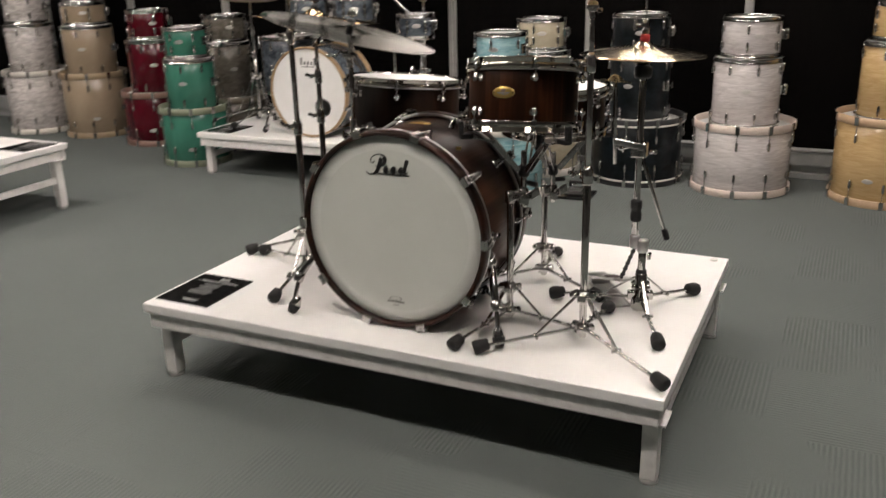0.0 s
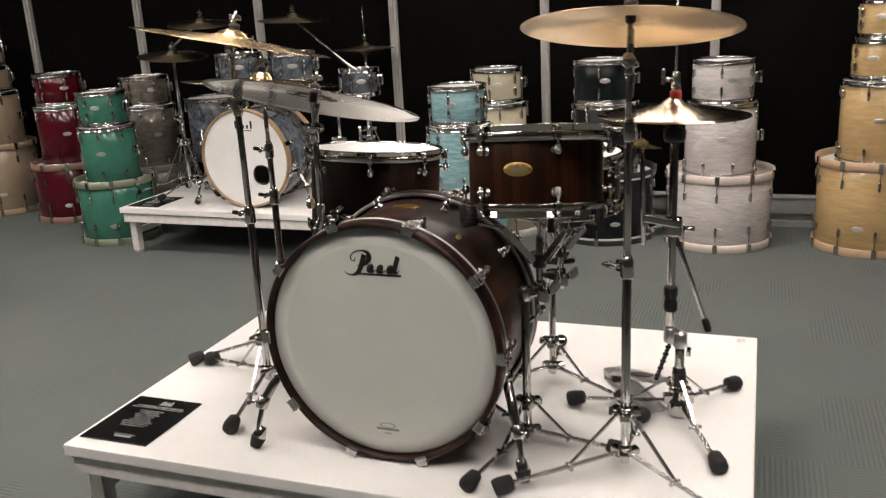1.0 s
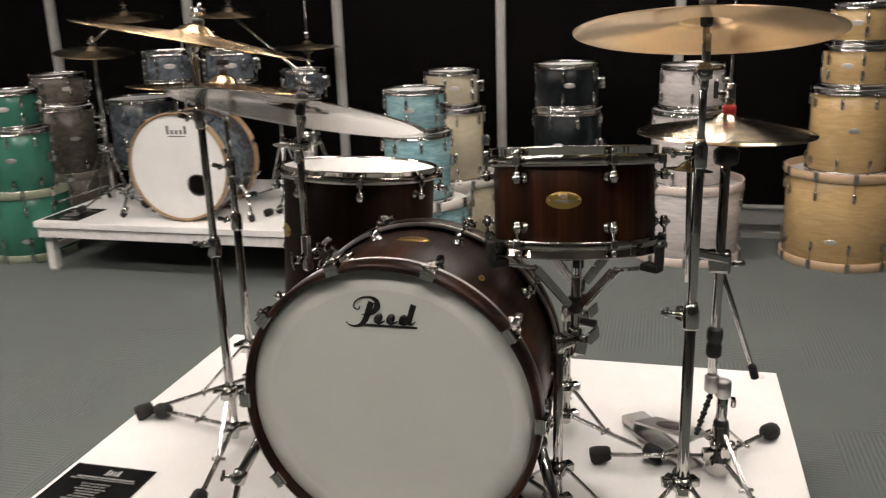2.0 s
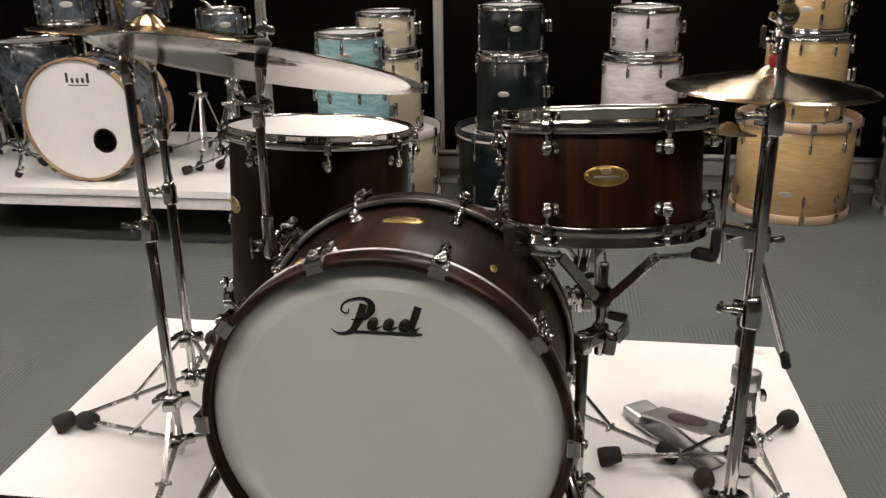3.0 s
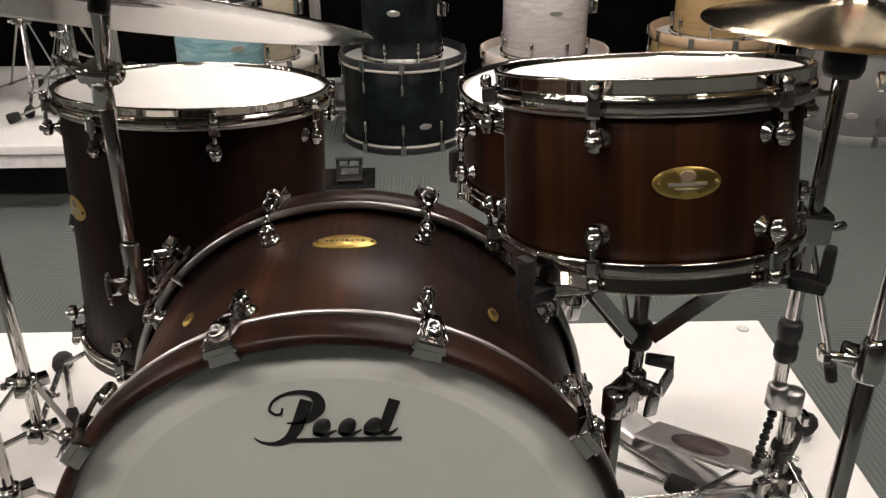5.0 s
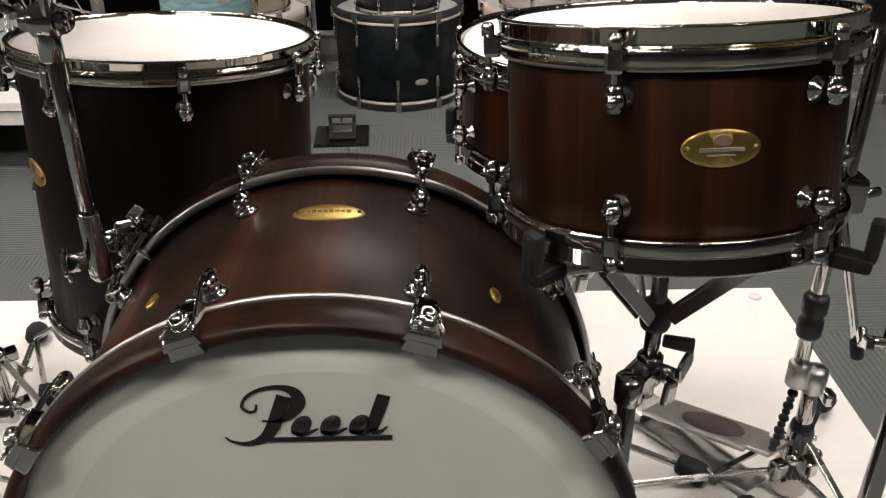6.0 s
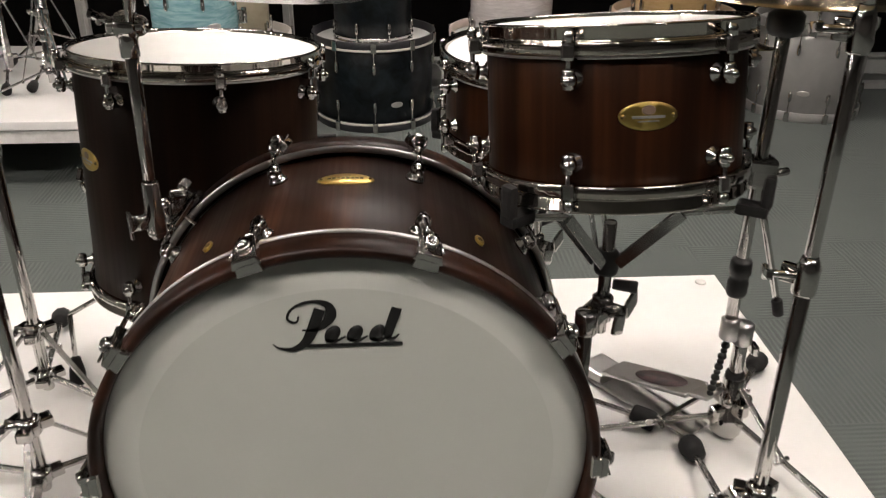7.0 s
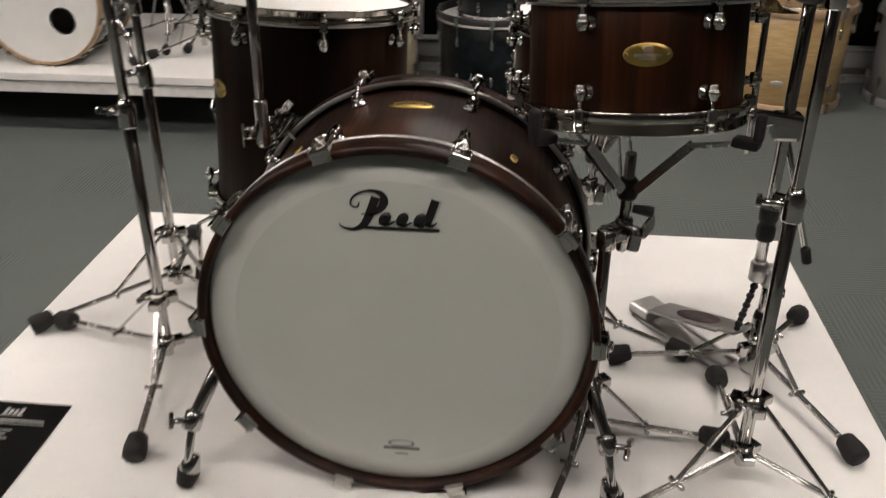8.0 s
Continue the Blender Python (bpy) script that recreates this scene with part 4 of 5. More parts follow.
def basket(ob, m, r, z, hook=0.045, angles=(95, 215, 330)):
    """Three arms with rubber hooks that hold a drum of rim radius r, from a hub at the pose m."""
    for a in angles:
        t = m @ pose(0, 0, 0, 0, 0, a)
        bm = B()
        for s in (-1, 1):
            add_strip(bm, t @ Vector((0.018, 0.009 * s, 0)), t @ Vector((r * 0.55, 0.009 * s, z * 0.72)), 0.003, 0.016)
        add_strip(bm, t @ Vector((r * 0.5, 0, z * 0.70)), t @ Vector((r + 0.012, 0, z - 0.012)), 0.015, 0.006)
        arm = part("basket_arm", bm, LEG_CHROME, ob)
        hk = B()
        add_box(hk, (0.014, 0.021, hook), t @ shift(r + 0.020, 0, z + hook * 0.25), 0.006)
        add_box(hk, (0.040, 0.026, 0.016), t @ shift(r + 0.004, 0, z - 0.014), 0.005)
        part("rubber_grip", hk, RUBBER, arm, "black rubber grip")
    hb = B()
    add_lathe(hb, [(0, -0.02), (0.016, -0.02), (0.018, -0.014), (0.018, 0.010), (0.013, 0.016), (0, 0.016)], 16, m)
    part("hub", hb, PLASTIC, ob, "black plastic hub")
    kn = B()
    add_rod(kn, m @ Vector((0.012, 0, -0.040)), m @ Vector((0.046, -0.010, -0.042)), 0.008, 10, 0.0095)
    part("adjusting_knob", kn, PLASTIC, ob)


def basket_stand(base, feet, top, rim_r, label, turn=0):
    """Low stand with an offset joint and a three-armed basket; top: the centre of the drum's lower rim."""
    ob = thing("drum_stand", shift(*base, RISER), label, "drum stand", "rosewood kit stands")
    ob_m = ob.matrix_basis.inverted()
    rel = [(f[0] - base[0], f[1] - base[1]) for f in feet]
    tripod(ob, (0, 0), rel, 0.0, 0.045, 0.125, 0.0215)
    joint = top[2] - RISER - 0.200
    part("tube", add_rod(B(), (0, 0, 0.02), (0, 0, joint), 0.0108, 16), CHROME, ob)
    tx, ty = top[0] - base[0], top[1] - base[1]
    tj = B()
    add_rod(tj, (0, 0, joint - 0.03), (0, 0, joint + 0.008), 0.0165, 16)
    add_strip(tj, (0, 0, joint - 0.008), (tx, ty, joint - 0.008), 0.030, 0.028)
    add_rod(tj, (tx, ty, joint - 0.03), (tx, ty, joint + 0.012), 0.0155, 16)
    part("offset_joint", tj, CHROME_DARK, ob)
    part("wing_bolt", wing_nut(B()), CHROME_DARK, ob, "", pose(tx, ty, joint - 0.008, 0, 0, -40) @ Matrix.Diagonal((0.75, 1.7, 2.3, 1)) @ shift(0.012))
    part("upper_rod", add_rod(B(), (tx, ty, joint - 0.05), (tx, ty, joint + 0.13), 0.0095, 14), CHROME, ob)
    basket(ob, shift(tx, ty, joint + 0.070) @ pose(0, 0, 0, 0, 0, turn), rim_r, 0.130)
    return ob


basket_stand((-0.786, 2.356), [(-0.868, 2.107), (-0.551, 2.353), (-0.962, 2.545)], (-0.755, 2.392, 0.940), 0.176, "low chrome basket stand holding the rosewood tom", 0)
basket_stand((-0.812, 2.770), [(-0.576, 2.642), (-0.842, 3.020), (-1.010, 2.620)], (-0.785, 2.775, 0.852), 0.185, "low chrome basket stand holding the snare drum", 60)


def cymbal_stand(base, feet, spans, head, label, low=0.06, high=0.165):
    """Straight stand: tripod, telescoping tubes and a tilter; head is (tilt_x, tilt_y, rod length)."""
    ob = thing("cymbal_stand", shift(*base, RISER), label, "cymbal stand", "rosewood kit stands")
    rel = [(f[0] - base[0], f[1] - base[1]) for f in feet]
    tripod(ob, (0, 0), rel, 0.0, low, high)
    column(ob, (0, 0), [(a - RISER, b - RISER, r) for a, b, r in spans])
    zt = spans[-1][1] - RISER
    tx, ty, n = head
    m = pose(0, 0, zt + 0.02, tx, ty, 0)
    tilter(ob, m)
    part("cymbal_rod", add_rod(B(), m @ Vector((0, 0, 0.02)), m @ Vector((0, 0, n)), 0.006, 10), CHROME_DARK, ob)
    return ob, Matrix.Translation((*base, RISER)) @ m


_, top = cymbal_stand((-0.521, 2.278), [(-0.788, 2.110), (-0.246, 2.092), (-0.513, 2.547)],
                      [(RISER + 0.03, 0.842, 0.0112), (0.842, 1.160, 0.0092), (1.160, 1.285, 0.0072)], (-13, 0, 0.10), "tall straight chrome stand carrying the upper bronze cymbal")
cymbal(top @ shift(0, 0, 0.068), 0.236, BRONZE, "golden bronze cymbal tilted on a straight stand, underside showing", "rosewood kit cymbals")
_, top = cymbal_stand((-1.662, 2.503), [(-1.950, 2.618), (-1.612, 2.215), (-1.440, 2.690)],
                      [(RISER + 0.03, 0.870, 0.0115), (0.870, 1.190, 0.0095), (1.190, 1.330, 0.0072)], (-7, 10, 0.09), "straight chrome stand carrying the golden cymbal")
cymbal(top @ shift(0.006, 0, 0.016), 0.276, BRONZE_MID, "wide golden bronze cymbal tilted on a straight stand", "rosewood kit cymbals", rise=0.055, dome=0.45)
_, top = cymbal_stand((-1.754, 2.798), [(-2.004, 2.604), (-1.500, 2.680), (-1.822, 3.080)],
                      [(RISER + 0.03, 0.855, 0.0115), (0.855, 1.010, 0.0095), (1.010, 1.148, 0.0072)], (-5, 3, 0.07), "straight chrome stand carrying a thin cymbal beside the floor tom")
cymbal(pose(-1.754, 2.798, 1.222, -5, 3, 0), 0.250, BRONZE_OLD, "thin bronze cymbal with a dark underside on a stand", "rosewood kit cymbals", rise=0.06, bell=0.17)


# hi-hat
def hi_hat():
    bx, by = -0.451, 2.618
    ob = thing("hi_hat_stand", shift(bx, by, RISER), "chrome hi-hat stand with a steel pedal", "hi-hat stand", "rosewood kit stands")
    ox = 0.027
    feet = [(-0.285, 2.815), (-0.306, 2.344), (-0.710, 2.611)]
    for f in feet:
        leg_pair(ob, (ox, 0), (f[0] - bx, f[1] - by), 0.0, 0.045, 0.115)
    fr = B()
    add_lathe(fr, [(0, 0.006), (0.026, 0.006), (0.030, 0.012), (0.030, 0.05), (0.020, 0.062), (0.020, 0.13), (0.016, 0.136), (0, 0.136)], 18, shift(ox))
    for k in range(4):
        add_box(fr, (0.028, 0.022, 0.03), pose(ox, 0, 0.055 + 0.022 * (k % 2), 0, 0, 90 * k + 20) @ shift(0.028), 0.005)
        add_ball(fr, 0.010, pose(ox, 0, 0.09, 0, 0, 90 * k + 60) @ shift(0.030), 8)
    part("base_casting", fr, CHROME, ob)
    part("tube_ring", add_lathe(B(), [(0, 0.128), (0.017, 0.128), (0.018, 0.132), (0.018, 0.140), (0.015, 0.146), (0, 0.146)], 16, shift(ox)), PLASTIC, ob)
    part("lower_tube", add_rod(B(), (ox, 0, 0.10), (ox, 0, 0.240), 0.0130, 18), CHROME, ob)
    part("tube", add_rod(B(), (0, 0, 0.222), (0, 0, 0.795), 0.0112, 18), CHROME, ob)
    part("height_clamp", add_lathe(B(), [(0, 0.310), (0.016, 0.310), (0.0185, 0.316), (0.0185, 0.338), (0.016, 0.342), (0.016, 0.350), (0.019, 0.354), (0.019, 0.376), (0.016, 0.382), (0, 0.382)], 18), PLASTIC, ob, "black plastic height clamp")
    sw = B()
    add_rod(sw, (0, 0, 0.218), (0, 0, 0.262), 0.0170, 18)
    add_rod(sw, (ox, 0, 0.206), (ox, 0, 0.250), 0.0185, 18)
    add_box(sw, (0.026, 0.024, 0.034), shift(ox / 2, 0, 0.232), 0.005)
    part("swivel_block", sw, STEEL, ob, "grey cast swivel block")
    part("drum_key_clip", add_box(B(), (0.012, 0.026, 0.020), shift(ox + 0.024, -0.004, 0.196), 0.004), CHROME, ob)
    ch = B()
    for k in range(11):
        add_ball(ch, 0.0085 if k % 2 else 0.0066, shift(-0.0030 * k, -0.0034 * k, 0.214 - 0.0092 * k), 8, 0.8)
    part("chain", ch, PLASTIC, ob, "black linked drive chain")
    # pedal
    heel, toe = Vector((-0.632 - bx, 2.838 - by, 0.0)), Vector((-0.480 - bx, 2.612 - by, 0.0))
    d = (toe - heel).normalized()
    s = Vector((-d.y, d.x, 0))
    m = Matrix((s, d, Vector((0, 0, 1)))).transposed().to_4x4()
    m.translation = heel
    n = (toe - heel).length
    plate = B()
    add_box(plate, (0.072, 0.064, 0.026), m @ shift(0, 0.02, 0.016), 0.008)
    part("heel_plate", plate, STEEL, ob)
    rd = B()
    for w_ in (-0.038, 0.038):
        add_rod(rd, m @ Vector((w_, 0.01, 0.006)), m @ Vector((w_ * 0.7, n, 0.014)), 0.0045, 8)
    add_box(rd, (0.060, n - 0.03, 0.003), m @ shift(0, n / 2 + 0.01, 0.0045), 0.001)
    part("base_plate", rd, STEEL, ob)
    fb = B()
    add_box(fb, (0.070, 0.215, 0.008), m @ shift(0, 0.155, 0.068) @ pose(0, 0, 0, 17), 0.0035)
    add_box(fb, (0.050, 0.060, 0.008), m @ shift(0, 0.268, 0.102) @ pose(0, 0, 0, 17), 0.0035)
    board = part("footboard", fb, STEEL, ob, "brushed steel footboard")
    ov = B()
    add_lathe(ov, [(0, 0.0052), (1, 0.0052), (1, 0), (0, 0)], 24, m @ shift(0, 0.175, 0.0745) @ pose(0, 0, 0, 17) @ Matrix.Diagonal((0.026, 0.062, 1, 1)))
    part("footboard_inlay", ov, mat_inlay, board, "dark grey oval inlay")
    # seat, rod, clutch
    st = B()
    add_lathe(st, [(0, 0.770), (0.024, 0.770), (0.028, 0.780), (0.028, 0.800), (0.018, 0.808), (0, 0.808)], 20)
    part("cymbal_seat", st, PLASTIC, ob)
    part("pull_rod", add_rod(B(), (0, 0, 0.77), (0, 0, 1.19), 0.0034, 8), CHROME, ob)
    ck = B()
    add_rod(ck, (0, 0, 0.900), (0, 0, 0.947), 0.0115, 14)
    add_rod(ck, (-0.012, 0, 0.927), (-0.030, -0.004, 0.927), 0.006, 8)
    add_box(ck, (0.010, 0.010, 0.040), shift(-0.030, -0.005, 0.934), 0.003)
    part("clutch", ck, CHROME, ob)
    part("clutch_felt", add_lathe(B(), [(0, 0.878), (0.0145, 0.878), (0.0145, 0.896), (0.012, 0.900), (0, 0.900)], 16), RED_PLASTIC, ob, "red felt under the clutch")
    # accessory arm with a hanging rod
    ac = B()
    add_box(ac, (0.05, 0.045, 0.05), shift(0.0, 0, 0.545), 0.008)
    add_strip(ac, (0.02, -0.01, 0.555), (-0.075, -0.03, 0.575), 0.026, 0.020)
    add_rod(ac, (0.03, 0, 0.54), (0.055, 0.01, 0.54), 0.007, 10)
    part("arm_clamp", ac, CHROME_DARK, ob)
    part("wing_bolt", wing_nut(B()), CHROME, ob, "", shift(-0.02, -0.02, 0.56) @ pose(0, 0, 0, 0, 20, 170))
    part("accessory_rod", add_rod(B(), (-0.070, -0.028, 0.50), (-0.078, -0.032, 0.775), 0.0062, 10), CHROME, ob)
    hr = part("hanging_rod", add_rod(B(), (-0.005, 0.005, 0.555), (0.096, 0.024, 0.262), 0.0062, 12), CHROME, ob)
    part("rubber_tip", add_rod(B(), (0.089, 0.022, 0.284), (0.099, 0.0245, 0.250), 0.010, 12), RUBBER, hr)
    # cymbals
    for k, (z, flip, lab) in enumerate(((0.8395, 0, "upper bright bronze hi-hat cymbal"), (0.8385, 180, "lower bronze hi-hat cymbal"))):
        cymbal(shift(bx - 0.005, by, RISER + z) @ pose(0, 0, 0, flip - 1.0, 1.0, 0), 0.190, BRONZE_PALE, lab, "rosewood kit cymbals", felt=False, bell=0.17, rise=0.08 if flip else 0.15, dome=0.5)
    cymbal(shift(bx - 0.079, by - 0.032, RISER + 0.762) @ pose(0, 0, 0, -6, 4, 0), 0.052, BRONZE_PALE, "small golden bell cymbal on the accessory arm", "rosewood kit cymbals", felt=False, bell=0.45, rise=0.1, seg=40)


mat_inlay = speckled("dark_grip_inlay", (0.05, 0.045, 0.045), (0.10, 0.06, 0.06), 0.6, 60.0)
hi_hat()


# ---- stacks of drums along the wall ----
def stack(x, y, wrap, hoop, layers, words, group, aim=270, seed=0):
    """layers: (kind, radius, depth) from the floor up."""
    rng = random.Random(seed)
    z = 0.0
    for kind, r, d in layers:
        names = {"bass": ("bass_drum", "standing on the carpet under its toms"), "floor": ("floor_tom", "stacked on the bass drum, legs removed"), "tom": ("tom", "stacked on top of the pile")}
        nm, tail = names[kind]
        badge = aim + rng.uniform(-18, 18)
        # a tom on a wooden-hooped drum stands on its head, inside the hoop
        zz = z
        stack_drum(nm, x + rng.uniform(-0.006, 0.006), y + rng.uniform(-0.006, 0.006), zz, r, d, wrap, hoop, 0, "%s %s %s" % (words, "bass drum" if kind == "bass" else "floor tom" if kind == "floor" else "tom", tail), group,
                   lugs=10 if kind == "bass" else 8 if kind == "floor" else 6, wooden=kind == "bass", badge=badge)
        z += d - (0.036 if kind == "bass" else 0.0)


stack(-0.452, 5.523, "white", "white", [("bass", 0.288, 0.438), ("floor", 0.197, 0.416), ("tom", 0.168, 0.238)], "white pearl", "white pearl stack", 285, 1)
stack(-1.122, 5.566, "navy", "dark", [("bass", 0.286, 0.430), ("floor", 0.186, 0.420), ("tom", 0.172, 0.252)], "black pearl", "black pearl stack", 275, 2)
stack(0.360, 5.563, "gold", "gold", [("bass", 0.286, 0.515), ("floor", 0.196, 0.445), ("tom", 0.160, 0.216), ("tom", 0.142, 0.205)], "golden maple", "golden maple stack", 262, 3)
stack(1.105, 5.585, "silver", "silver", [("bass", 0.276, 0.479), ("floor", 0.205, 0.444), ("tom", 0.174, 0.260)], "silver grey", "silver grey stack", 255, 4)
stack(-1.838, 4.950, "blue", "pale", [("bass", 0.262, 0.440), ("floor", 0.172, 0.370), ("tom", 0.150, 0.220)], "pale blue pearl", "pale blue stack", 290, 5)
stack(-1.795, 5.580, "cream", "pale", [("bass", 0.262, 0.420), ("floor", 0.186, 0.435), ("tom", 0.150, 0.212)], "ivory", "ivory stack", 290, 6)
stack(-4.305, 4.965, "green", "green", [("bass", 0.240, 0.427), ("floor", 0.178, 0.377), ("tom", 0.148, 0.224)], "glossy green", "green stack", 308, 7)
stack(-5.130, 5.470, "red", "red", [("bass", 0.272, 0.437), ("floor", 0.184, 0.440), ("tom", 0.156, 0.234)], "deep red", "red stack", 310, 8)
stack(-4.400, 5.530, "grey", "grey", [("bass", 0.270, 0.418), ("floor", 0.186, 0.447), ("tom", 0.156, 0.206)], "mottled grey-brown", "grey-brown stack", 310, 9)
stack(-5.905, 5.544, "tan", "tan", [("bass", 0.270, 0.550), ("floor", 0.212, 0.423), ("tom", 0.176, 0.190), ("tom", 0.152, 0.240)], "plain tan", "tan stack", 310, 10)
stack(-6.560, 5.500, "marble", "pale", [("bass", 0.270, 0.550), ("floor", 0.196, 0.432), ("tom", 0.172, 0.260)], "white marbled", "white marbled stack", 315, 11)


# ---- slate blue kit on the second riser ----
def far_bass():
    x, y0, y1, z, r = -3.105, 4.705, 5.085, RISER + 0.297, 0.281
    L = y1 - y0
    ob = thing("bass_drum", pose(x, y1, z, 90, 0, 0), "slate blue pearl bass drum with maple hoops and white head", "drum", "slate blue kit")
    part("shell", shell_mesh(B(), r, 0.035, L - 0.035, 64), WRAPS["slate"], ob)
    for k, lo in (("front_hoop", L - 0.042), ("rear_hoop", 0.0)):
        part(k, add_ring(B(), r + 0.002, r + 0.0145, lo, lo + 0.042, 64, lip=0.003), MAPLE, ob, "pale maple hoop")
    zf = L - 0.012
    hd = B()
    n = 64
    hole = [(0.105 + 0.056 * math.cos(2 * math.pi * i / n), -0.095 + 0.056 * math.sin(2 * math.pi * i / n)) for i in range(n)]
    rim = []
    for hx, hy in hole:
        dx, dy = hx - 0.105, hy + 0.095
        q = math.hypot(dx, dy)
        dx, dy = dx / q, dy / q
        b_ = 0.105 * dx - 0.095 * dy
        c_ = 0.105 ** 2 + 0.095 ** 2 - (r + 0.001) ** 2
        u = -b_ + math.sqrt(b_ * b_ - c_)
        rim.append((0.105 + dx * u, -0.095 + dy * u))
    va = [hd.verts.new((a, b, zf)) for a, b in hole]
    vb = [hd.verts.new((a, b, zf)) for a, b in rim]
    for i in range(n):
        j = (i + 1) % n
        hd.faces.new((va[i], va[j], vb[j], vb[i]))
    part("front_head", hd, HEAD, ob, "white front head with a round port")
    part("port_ring", add_ring(B(), 0.054, 0.060, zf - 0.002, zf + 0.002, 32, shift(0.105, -0.095, 0), 0.0008), PLASTIC, ob)
    part("rear_head", add_lathe(B(), [(0, 0.014), (r + 0.001, 0.014)], 48), CLEAR_HEAD, ob)
    part("printed_mark", add_box(B(), (0.10, 0.005, 0.0008), shift(0.012, 0.168, zf + 0.0008)), INK, ob, "black printed bar")
    for k in range(5):
        part("printed_mark", add_box(B(), (0.013, 0.046 if k in (0, 4) else 0.022, 0.0008), shift(-0.04 + 0.026 * k, 0.202 if k in (0, 4) else 0.190, zf + 0.0008)), INK, ob)
    for i in range(10):
        a = 18 + 36 * i
        for front in (True, False):
            zc = L - 0.021 if front else 0.021
            part("claw", shared("claw|stack", lambda bm: add_box(bm, (0.012, 0.026, 0.050), shift(0.006), 0.003), CHROME), None, ob, "", pose(0, 0, 0, 0, 0, a) @ shift(r + 0.0145, 0, zc))
            part("lug", shared("lug|small", lug_small, CHROME), None, ob, "", pose(0, 0, 0, 0, 0, a) @ shift(r, 0, L - 0.10 if front else 0.10))
    for s in (-1, 1):
        spur(ob, (x + s * 0.285, y0 + 0.10, z - 0.06), (x + s * 0.37, y0 + 0.06, RISER + 0.13), (x + s * 0.40, y0 + 0.03, RISER + 0.004))


far_bass()
for fx, fy, fz, fr, fd, lab in ((-3.257, 5.002, 1.020, 0.125, 0.180, "slate blue pearl rack tom mounted over its bass drum"), (-2.892, 5.002, 1.020, 0.125, 0.180, "slate blue pearl rack tom mounted over its bass drum"),
                               (-3.722, 5.392, 0.480, 0.195, 0.420, "slate blue pearl floor tom standing on its riser"), (-2.592, 5.292, 0.900, 0.110, 0.170, "small slate blue pearl tom on a stand")):
    d_ = stack_drum("floor_tom" if fd > 0.3 else "tom", fx, fy, fz, fr, fd, "slate", "pale", 0, lab, "slate blue kit", lugs=6, badge=300, head=HEAD)
    if fd > 0.3:
        for k in range(3):
            lg_ = B()
            m_ = pose(0, 0, 0, 0, 0, 120 * k + 30)
            add_rod(lg_, m_ @ Vector((fr + 0.014, 0, 0.22)), m_ @ Vector((fr + 0.030, 0, RISER - fz + 0.03)), 0.006, 8)
            q_ = part("leg", lg_, CHROME, d_)
            part("rubber_foot", add_lathe(B(), [(0, 0), (0.015, 0), (0.018, 0.02), (0.010, 0.05), (0, 0.05)], 10, m_ @ shift(fr + 0.030, 0, RISER - fz)), RUBBER, q_)
    elif fz > 1.0:
        hb_ = B()
        add_rod(hb_, (0, 0.03 + fr, 0.09), (-3.120 - fx, 4.932 + 0.03 + fr - fy, -0.13), 0.012, 10)
        add_rod(hb_, (-3.120 - fx, 4.932 + 0.03 + fr - fy, -0.13), (-3.120 - fx, 4.932 - fy, -0.118), 0.012, 10)
        part("tom_mount", hb_, CHROME, d_)


def far_stand(base, h, label, boom=None, spread=0.27, turn=0):
    ob = thing("cymbal_stand", shift(*base, RISER), label, "cymbal stand", "slate blue kit")
    feet = [(spread * math.cos(radians(turn + 120 * k)), spread * math.sin(radians(turn + 120 * k))) for k in range(3)]
    tripod(ob, (0, 0), feet, 0.0, 0.10, 0.34, 0.022)
    column(ob, (0, 0), [(0.05, h * 0.55, 0.0125), (h * 0.55, h, 0.010)])
    if boom:
        part("boom_arm", add_rod(B(), (0, 0, h), boom, 0.008, 10), CHROME, ob)
        bj = B()
        add_rod(bj, (-0.02, 0, h), (0.02, 0, h), 0.018, 12)
        part("boom_joint", bj, CHROME, ob)
    return ob


far_stand((-3.812, 5.112), 0.94, "chrome boom stand with a dull cymbal beside the floor tom", (0.20, 0.05, 1.09), 0.34, 215)
cymbal(pose(-3.607, 5.162, 1.375, 6, 4, 0), 0.205, BRONZE_DARK, "dull bronze cymbal on a boom stand", "slate kit cymbals")
far_stand((-3.732, 5.002), 0.90, "chrome stand with a cymbal low over the floor tom", None, 0.22, 250)
cymbal(pose(-3.732, 5.002, 1.190, 4, 6, 0), 0.215, BRONZE_DARK, "dull bronze cymbal on a straight stand", "slate kit cymbals")
far_stand((-2.552, 5.292), 0.70, "chrome boom stand carrying a dark cymbal", (-0.50, 0.06, 1.075), 0.30, 30)
cymbal(pose(-3.052, 5.352, 1.372, 3, 3, 0), 0.225, BRONZE_DARK, "dark cymbal on a long boom arm", "slate kit cymbals")
far_stand((-2.452, 4.952), 0.46, "low chrome stand at the edge of the slate blue kit", None, 0.24, 80)
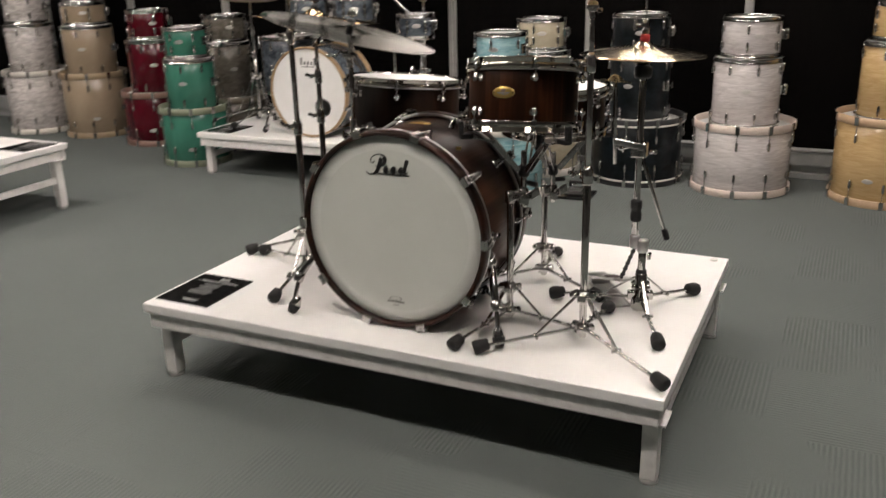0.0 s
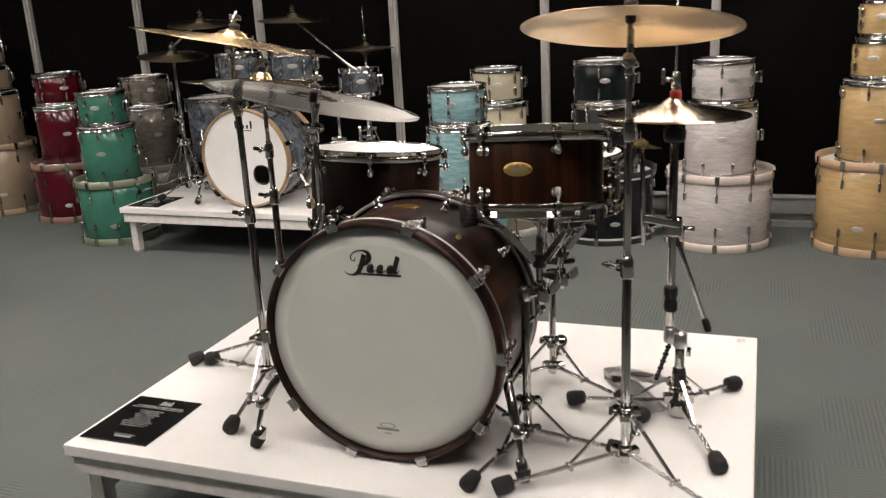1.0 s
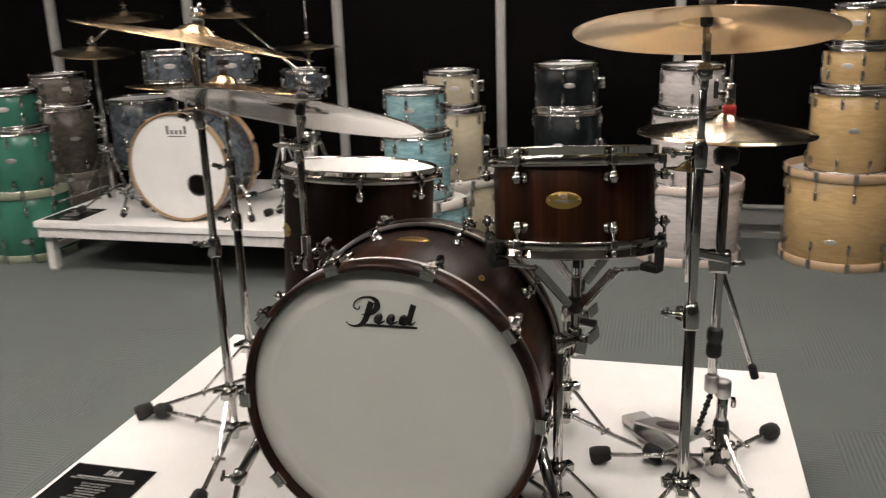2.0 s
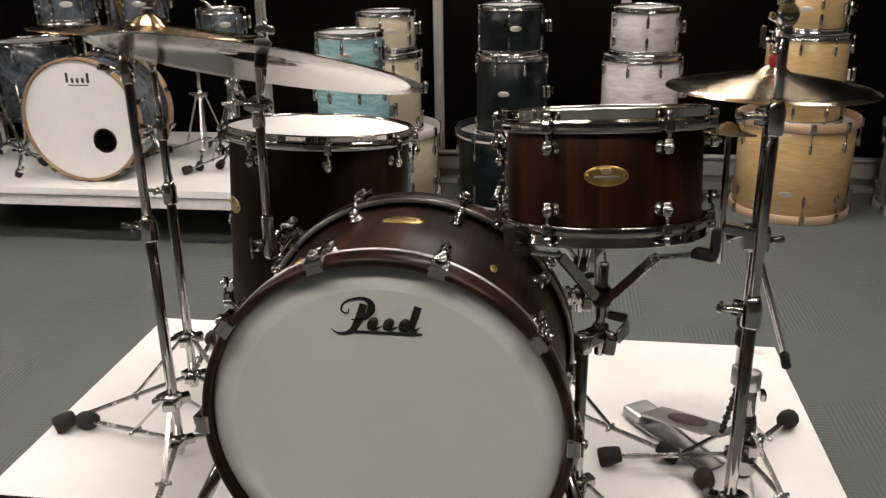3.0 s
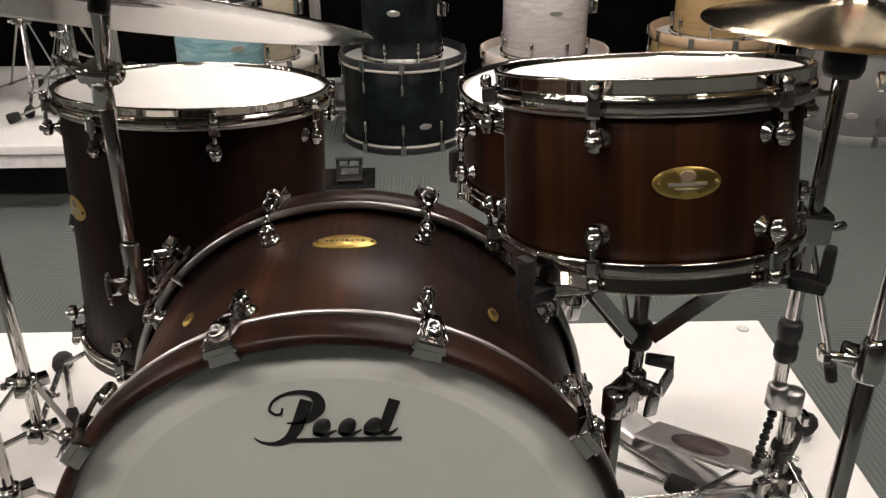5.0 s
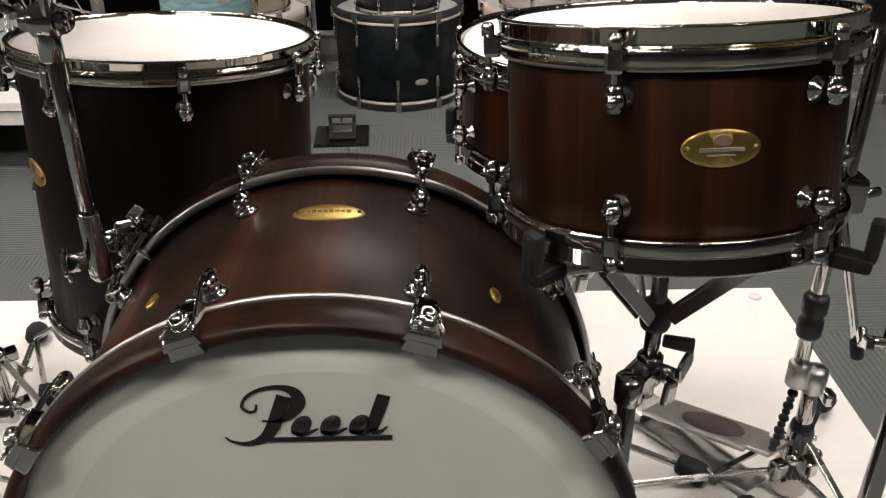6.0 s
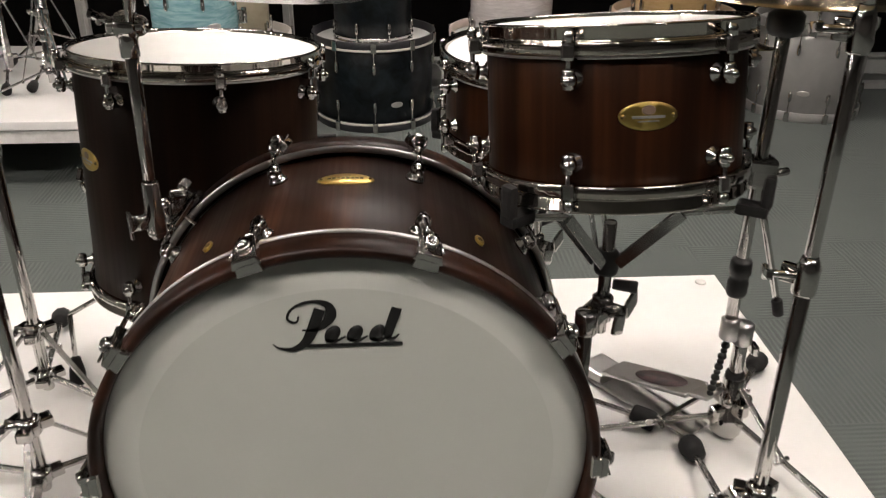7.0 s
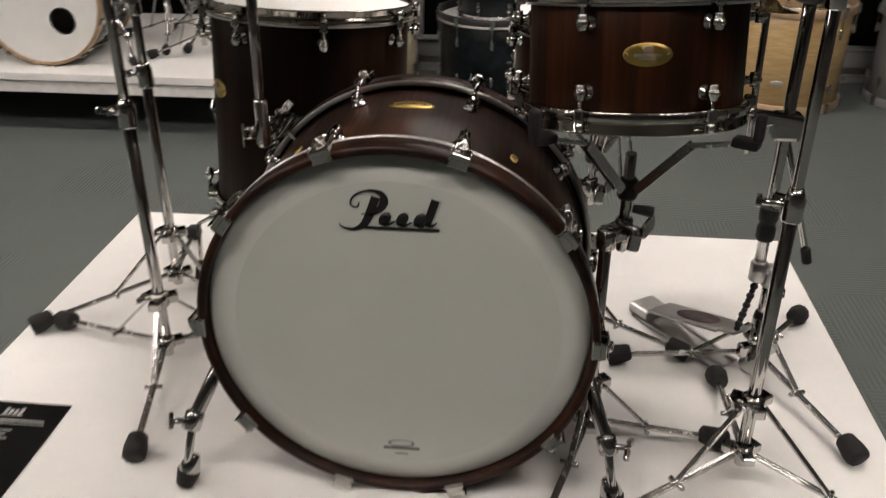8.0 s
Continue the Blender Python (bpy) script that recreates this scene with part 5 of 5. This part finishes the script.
far_stand((-2.712, 5.202), 0.62, "chrome tom stand behind the slate blue bass drum", (0.12, 0.06, 0.72), 0.26, 45)
far_stand((-3.492, 5.512), 0.80, "tall chrome stand behind the slate blue kit", (0.10, -0.1, 0.98), 0.22, 20)


def far_hat():
    ob = far_stand((-2.700, 5.640), 0.85, "chrome hi-hat stand of the slate blue kit", None, 0.26, 10)
    part("pull_rod", add_rod(B(), (0, 0, 0.80), (0, 0, 1.13), 0.004, 8), CHROME, ob)
    ck = B()
    add_rod(ck, (0, 0, 0.915), (0, 0, 0.955), 0.013, 12)
    part("clutch", ck, CHROME, ob)
    for flip, lab in ((0, "upper dark hi-hat cymbal"), (180, "lower dark hi-hat cymbal")):
        cymbal(shift(-2.700, 5.640, 1.165) @ pose(0, 0, 0, flip, 0, 0), 0.200, BRONZE_DARK, lab, "slate kit cymbals", felt=False)


far_hat()


def floor_pedal():
    """A bass drum pedal left on the carpet in front of the black stack."""
    ob = thing("bass_pedal", pose(-1.348, 4.955, 0, 0, 0, 2), "black bass drum pedal with a bright plate on the carpet", "pedal")
    part("base_plate", add_box(B(), (0.225, 0.21, 0.016), shift(0, 0.01, 0.0082), 0.004), CARD, ob)
    part("footboard", add_box(B(), (0.11, 0.13, 0.010), pose(0.005, -0.005, 0.036, 8), 0.004), PLASTIC, ob)
    part("maker_plate", add_box(B(), (0.075, 0.050, 0.004), pose(0.005, 0.002, 0.0445, 8), 0.0015), STEEL, ob, "bright steel plate")
    fr = B()
    for s in (-1, 1):
        add_box(fr, (0.016, 0.03, 0.06), shift(s * 0.05, 0.09, 0.043), 0.004)
    add_rod(fr, (-0.06, 0.09, 0.068), (0.06, 0.09, 0.068), 0.009, 10)
    part("frame", fr, PLASTIC, ob)
    bt = B()
    add_rod(bt, (0, 0.09, 0.068), (0, -0.04, 0.085), 0.005, 8)
    part("beater_shaft", bt, CHROME, ob)


floor_pedal()

# ---- wall trim ----
for k in range(-5, 9):
    wall_post(-0.520 - 1.043 * k)
heater(FLOOR_X0 + 0.02, FLOOR_X1 - 0.02)
